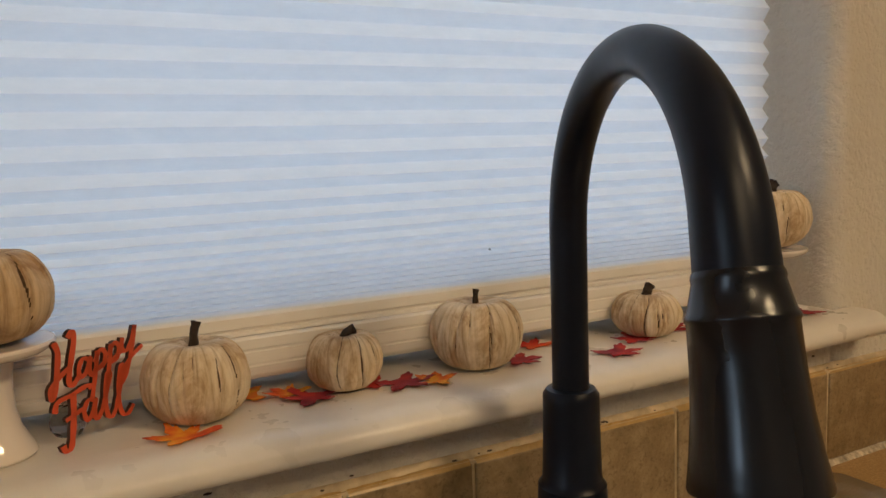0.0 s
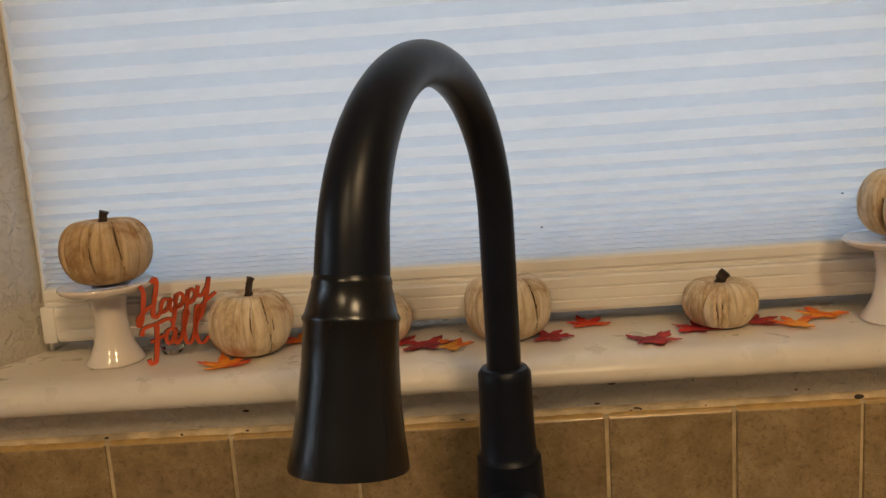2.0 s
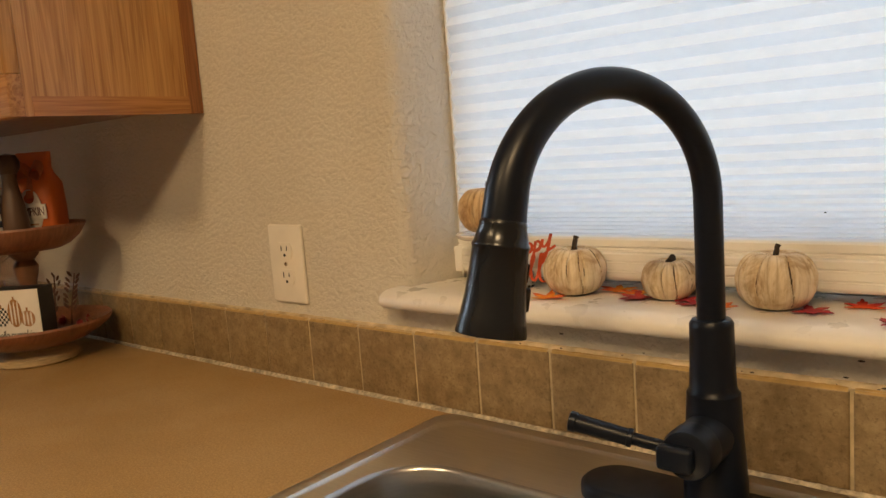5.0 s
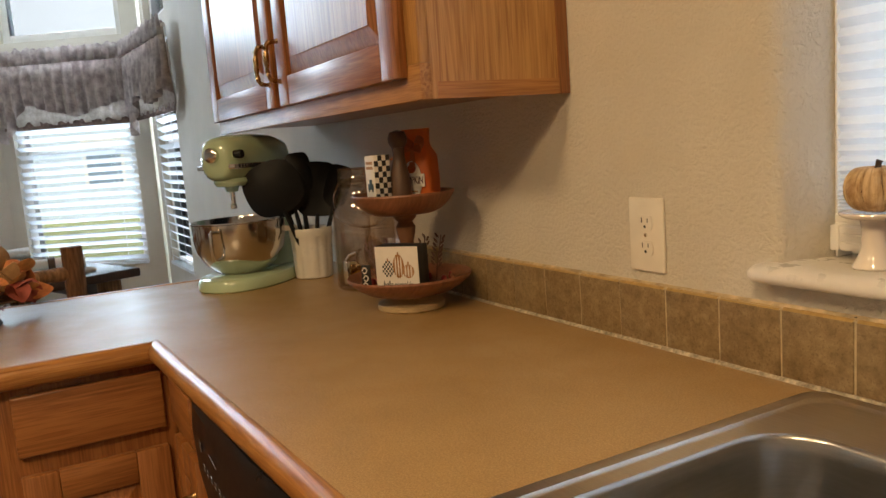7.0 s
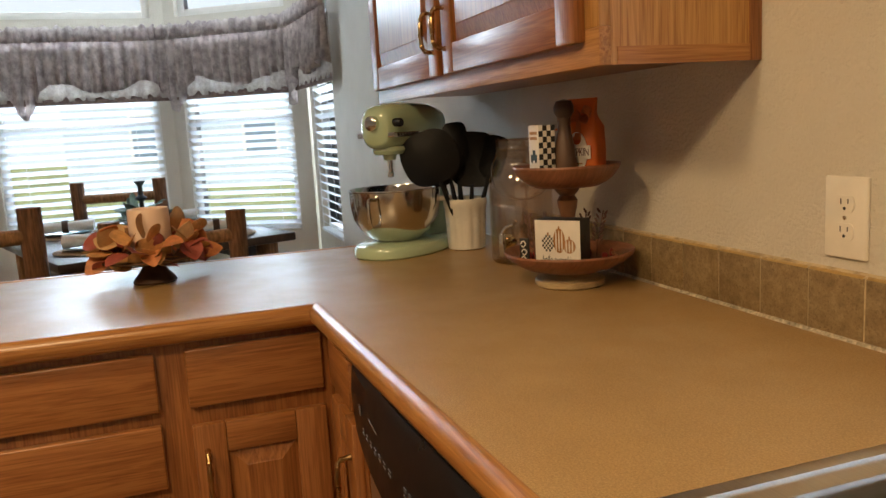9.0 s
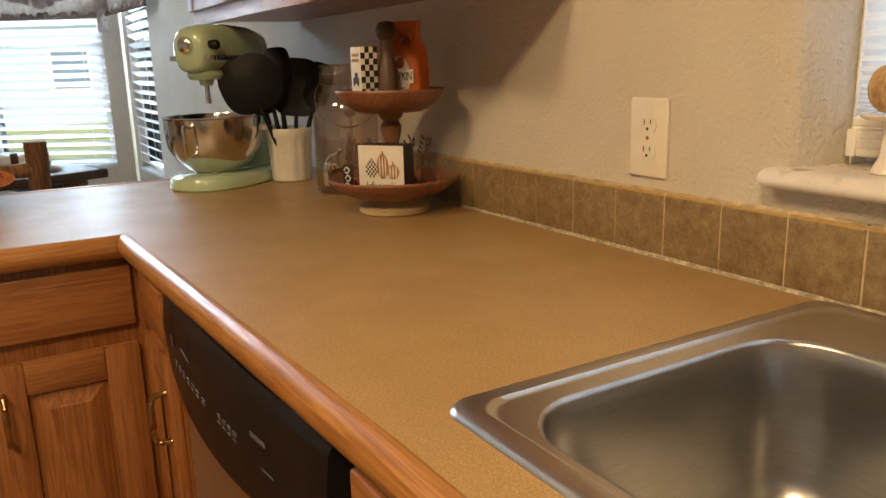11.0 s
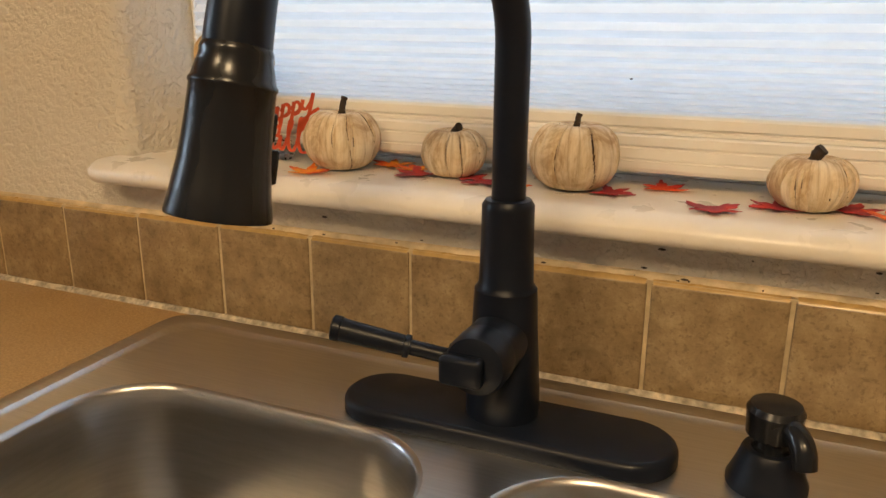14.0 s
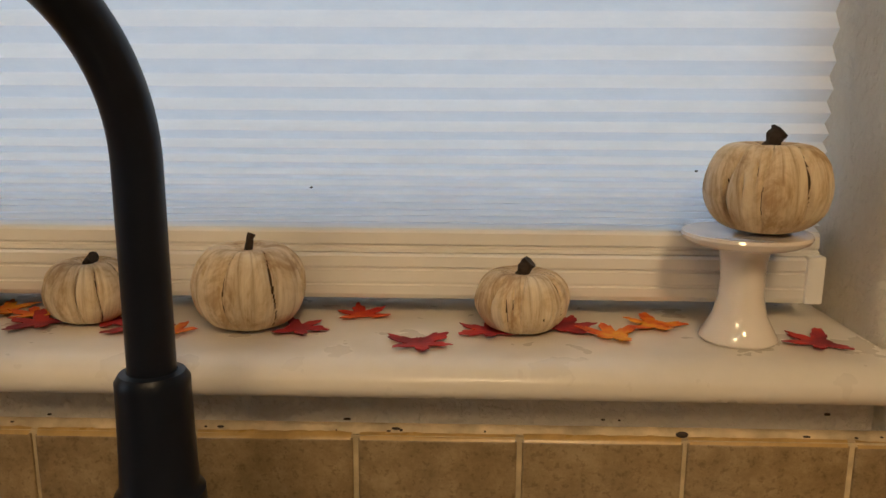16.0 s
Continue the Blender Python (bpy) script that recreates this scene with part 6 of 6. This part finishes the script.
def log_chair(p, q, label, facing, seed, top=0.975):
    """A log chair whose back posts stand at p and q; the seat lies towards facing."""
    ob = thing("log_chair", label, "chair", (0, 0, 0), group="log chairs round the table")
    P, Q, F = Vector((*p, 0)), Vector((*q, 0)), Vector((*facing, 0)).normalized()
    for k, b in enumerate((P, Q)):
        log_bar(b, b + Vector((0, 0, top)), 0.037, LOGE, ob, "back_post", seed + k)
        log_bar(b + F * 0.42, b + F * 0.42 + Vector((0, 0, 0.45)), 0.034, LOGW, ob, "front_leg", seed + 5 + k)
        log_bar(b + Vector((0, 0, 0.25)), b + F * 0.42 + Vector((0, 0, 0.25)), 0.02, LOGW, ob, "stretcher", seed + 9)
    for z in (top - 0.095, 0.70, 0.55):
        log_bar(P + Vector((0, 0, z)), Q + Vector((0, 0, z)), 0.026, LOGW, ob, "back_rail", seed + z)
    bm = bmesh.new()
    d = (Q - P).normalized() * 0.02
    lo = [P - d, Q + d, Q + d + F * 0.45, P - d + F * 0.45]
    rows = loft(bm, [[(v.x, v.y, z) for v in lo] for z in (0.43, 0.47)])
    bm.faces.new(rows[0][::-1]); bm.faces.new(rows[1])
    part("seat", bm, plain("plaid_seat_cloth", (0.34, 0.33, 0.32), 0.9, var=0.6, scale=22, coarse=12), ob, "grey plaid seat cushion")
    return ob


log_chair((-3.09, -0.67), (-2.985, -1.114), "rough-barked log dining chair tucked under the table", (-0.94, -0.34), 3)
log_chair((-2.905, -1.345), (-2.80, -1.79), "rough-barked log dining chair beside the table corner", (-0.94, -0.34), 13, 1.055)
log_chair((-4.80, -1.395), (-4.72, -0.960), "pale log dining chair before the bay window", (0.94, 0.34), 23, 1.045)


def setting(x, y):
    m = tcm @ Matrix.Translation((x, y, 0.0))
    mat = part("placemat", lathe(bmesh.new(), [(0.0, 0.0042), (0.17, 0.0042), (0.175, 0.006), (0.17, 0.009), (0.0, 0.009)], 40), plain("woven_jute", (0.30, 0.19, 0.10), 0.9, var=0.35, scale=140), None)
    mat.matrix_world = m
    tagged(mat, "round woven jute placemat on the table", "placemat", "placemats on the table")
    pl = part("dinner_plate", lathe(bmesh.new(), [(0.0, 0.010), (0.08, 0.010), (0.10, 0.015), (0.132, 0.024), (0.134, 0.027), (0.10, 0.020), (0.0, 0.015)], 44), plain("pale_blue_glaze", (0.42, 0.58, 0.66), 0.18, var=0.05), None)
    pl.matrix_world = m
    tagged(pl, "pale blue glazed dinner plate", "plate", "plates on the table")
    nb = thing("folded_napkin", "cream napkin rolled in a dark ring on the plate", "napkin", group="napkins on the plates")
    nb.matrix_world = m @ Matrix.Translation((0, 0, 0.050)) @ Matrix.Rotation(radians(70), 4, "Z")
    bm = bmesh.new()
    loops = []
    for k in range(13):
        u = k / 12 * 2 - 1
        w = 0.026 + 0.026 * abs(u) ** 1.3
        h = 0.022 + 0.006 * abs(u)
        loops.append([(u * 0.13, w * math.cos(a) * (1 + 0.12 * noise.noise(Vector((a, u * 3, 0)))), h * math.sin(a)) for a in [2 * math.pi * i / 18 for i in range(18)]])
    rows = loft(bm, loops)
    bm.faces.new(rows[0][::-1]); bm.faces.new(rows[-1])
    part("cloth", bm, LINEN, nb)
    part("napkin_ring", lathe(bmesh.new(), [(0.027, -0.014), (0.031, -0.014), (0.031, 0.014), (0.027, 0.014), (0.027, -0.014)], 24, Matrix.Rotation(radians(90), 4, "Y")), plain("dark_ring_wood", (0.06, 0.03, 0.02), 0.5), nb)


for x, y in ((0.40, 0.22), (0.34, -0.28), (-0.30, 0.26), (-0.36, -0.24)):
    setting(x, y)
cp = thing("greenery_centrepiece", "pale green leafy centrepiece with dark candlestick", "centrepiece", tuple(tcm @ Vector((0.02, 0.02, 0.0045))))
part("candlestick", lathe(bmesh.new(), [(0.0, 0.0), (0.05, 0.0), (0.045, 0.01), (0.012, 0.03), (0.010, 0.16), (0.030, 0.175), (0.012, 0.19), (0.010, 0.23), (0.028, 0.255), (0.0, 0.257)], 24), plain("black_iron", (0.02, 0.03, 0.035), 0.4), cp)
GRN = plain("sage_leaf", (0.14, 0.22, 0.15), 0.6, var=0.25, scale=30)
gl = [round_leaf(0.085, 0.026, b) for b in (-0.4, 0.2)]
gm = []
for b in gl:
    o = part("leaf", b, GRN, cp)
    o.location = (0.03, 0, 0.06)
    gm.append(o.data)
for k in range(44):
    a = rng.uniform(0, 2 * math.pi)
    o = new("leaf", gm[k % 2])
    o.parent = cp
    o.location = (0.05 * math.cos(a), 0.05 * math.sin(a), rng.uniform(0.02, 0.13))
    o.rotation_euler = (rng.uniform(-0.2, 1.0), rng.uniform(-0.5, 0.5), a - math.pi / 2)

# ---- outdoors ----
bm = bmesh.new()
box(bm, -400, 400, -400, 400, -0.5, -0.35)
structure("ground", bm, plain("dry_lawn", (0.44, 0.46, 0.16), 0.95, var=0.35, scale=1.5, coarse=0.1), "sunlit yellow-green lawn outside", "ground")
hs = thing("neighbour_house", "pale blue-grey house across the lawn", "house", (-30, 3.0, -0.35))
part("wall", one_box(-3, 3, -7, 7, 0, 3.4), plain("blue_grey_siding", (0.66, 0.74, 0.82), 0.8, var=0.1, stretch=(1, 1, 12)), hs)
bm = bmesh.new()
rows = loft(bm, [[(-3.5, y, 3.4), (0, y, 5.4), (3.5, y, 3.4)] for y in (-7.4, 7.4)])
bm.faces.new(rows[0][::-1]); bm.faces.new(rows[1])
part("roof", bm, plain("grey_shingle", (0.30, 0.31, 0.33), 0.9, var=0.25), hs, smooth=False)
for y in (-4.5, -1, 3):
    w = part("window", one_box(2.99, 3.06, y - 0.6, y + 0.6, 1.0, 2.5), VINYL, hs)
    part("pane", one_box(3.05, 3.07, y - 0.5, y + 0.5, 1.1, 2.4), plain("reflecting_pane", (0.25, 0.32, 0.40), 0.2), w)
m, nt, b = nodes_of("bright_hazy_sky")
b.inputs["Base Color"].default_value = (0, 0, 0, 1)
b.inputs["Emission Color"].default_value = (0.86, 0.93, 1.0, 1)
b.inputs["Emission Strength"].default_value = 1.0
structure("backdrop", one_box(-90.5, -90, -90, 90, -0.4, 60), m, "bright hazy white sky beyond the lawn", "backdrop")

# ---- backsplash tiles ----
# Rounded top edge: golden glaze, its colour lightened for ceiling light it catches.
TEDGE_LIT = plain("golden_lit_tile_edge", (0.50, 0.32, 0.11), 0.30, var=0.18, scale=90, coarse=14, rand=0.12)
bm = bmesh.new()
W, Hh = 0.0492, 0.0466
loops = []
for o, side in ((0.0, 0.0040), (0.0, -0.0002), (0.0006, -0.0010), (0.0018, -0.0014)):
    loops.append([(sx * (W - o), side, sz * (Hh - o) - (0.0038 if sz > 0 else 0.0)) for sx, sz in ((-1, -1), (1, -1), (1, 1), (-1, 1))])
rows = loft(bm, loops)
bm.faces.new(rows[-1])
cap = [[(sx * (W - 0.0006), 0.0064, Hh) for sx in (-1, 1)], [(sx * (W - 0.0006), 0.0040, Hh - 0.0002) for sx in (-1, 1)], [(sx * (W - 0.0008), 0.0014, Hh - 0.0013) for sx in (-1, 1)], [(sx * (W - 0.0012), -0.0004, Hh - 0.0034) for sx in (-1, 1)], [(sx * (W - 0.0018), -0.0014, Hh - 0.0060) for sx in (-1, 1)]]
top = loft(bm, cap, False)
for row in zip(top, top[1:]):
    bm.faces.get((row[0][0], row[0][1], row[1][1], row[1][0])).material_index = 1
tile = part("tile", bm, [TILE, TEDGE_LIT], splash, smooth=True, angle=50)
tile.location = (-0.0508, 0.0014, 0.9645)
rng = random.Random(3)
for k in range(-14, 21):
    if k == 0:
        continue
    o = new("tile", tile.data)
    o.parent = splash
    o.location = (-0.0508 - 0.1016 * k + rng.uniform(-0.0004, 0.0004), 0.0014 + rng.uniform(-0.0005, 0.0004), 0.9645 + rng.uniform(-0.0004, 0.0004))
    o.rotation_euler = (rng.uniform(-0.004, 0.004), rng.uniform(-0.004, 0.004), rng.uniform(-0.003, 0.003))
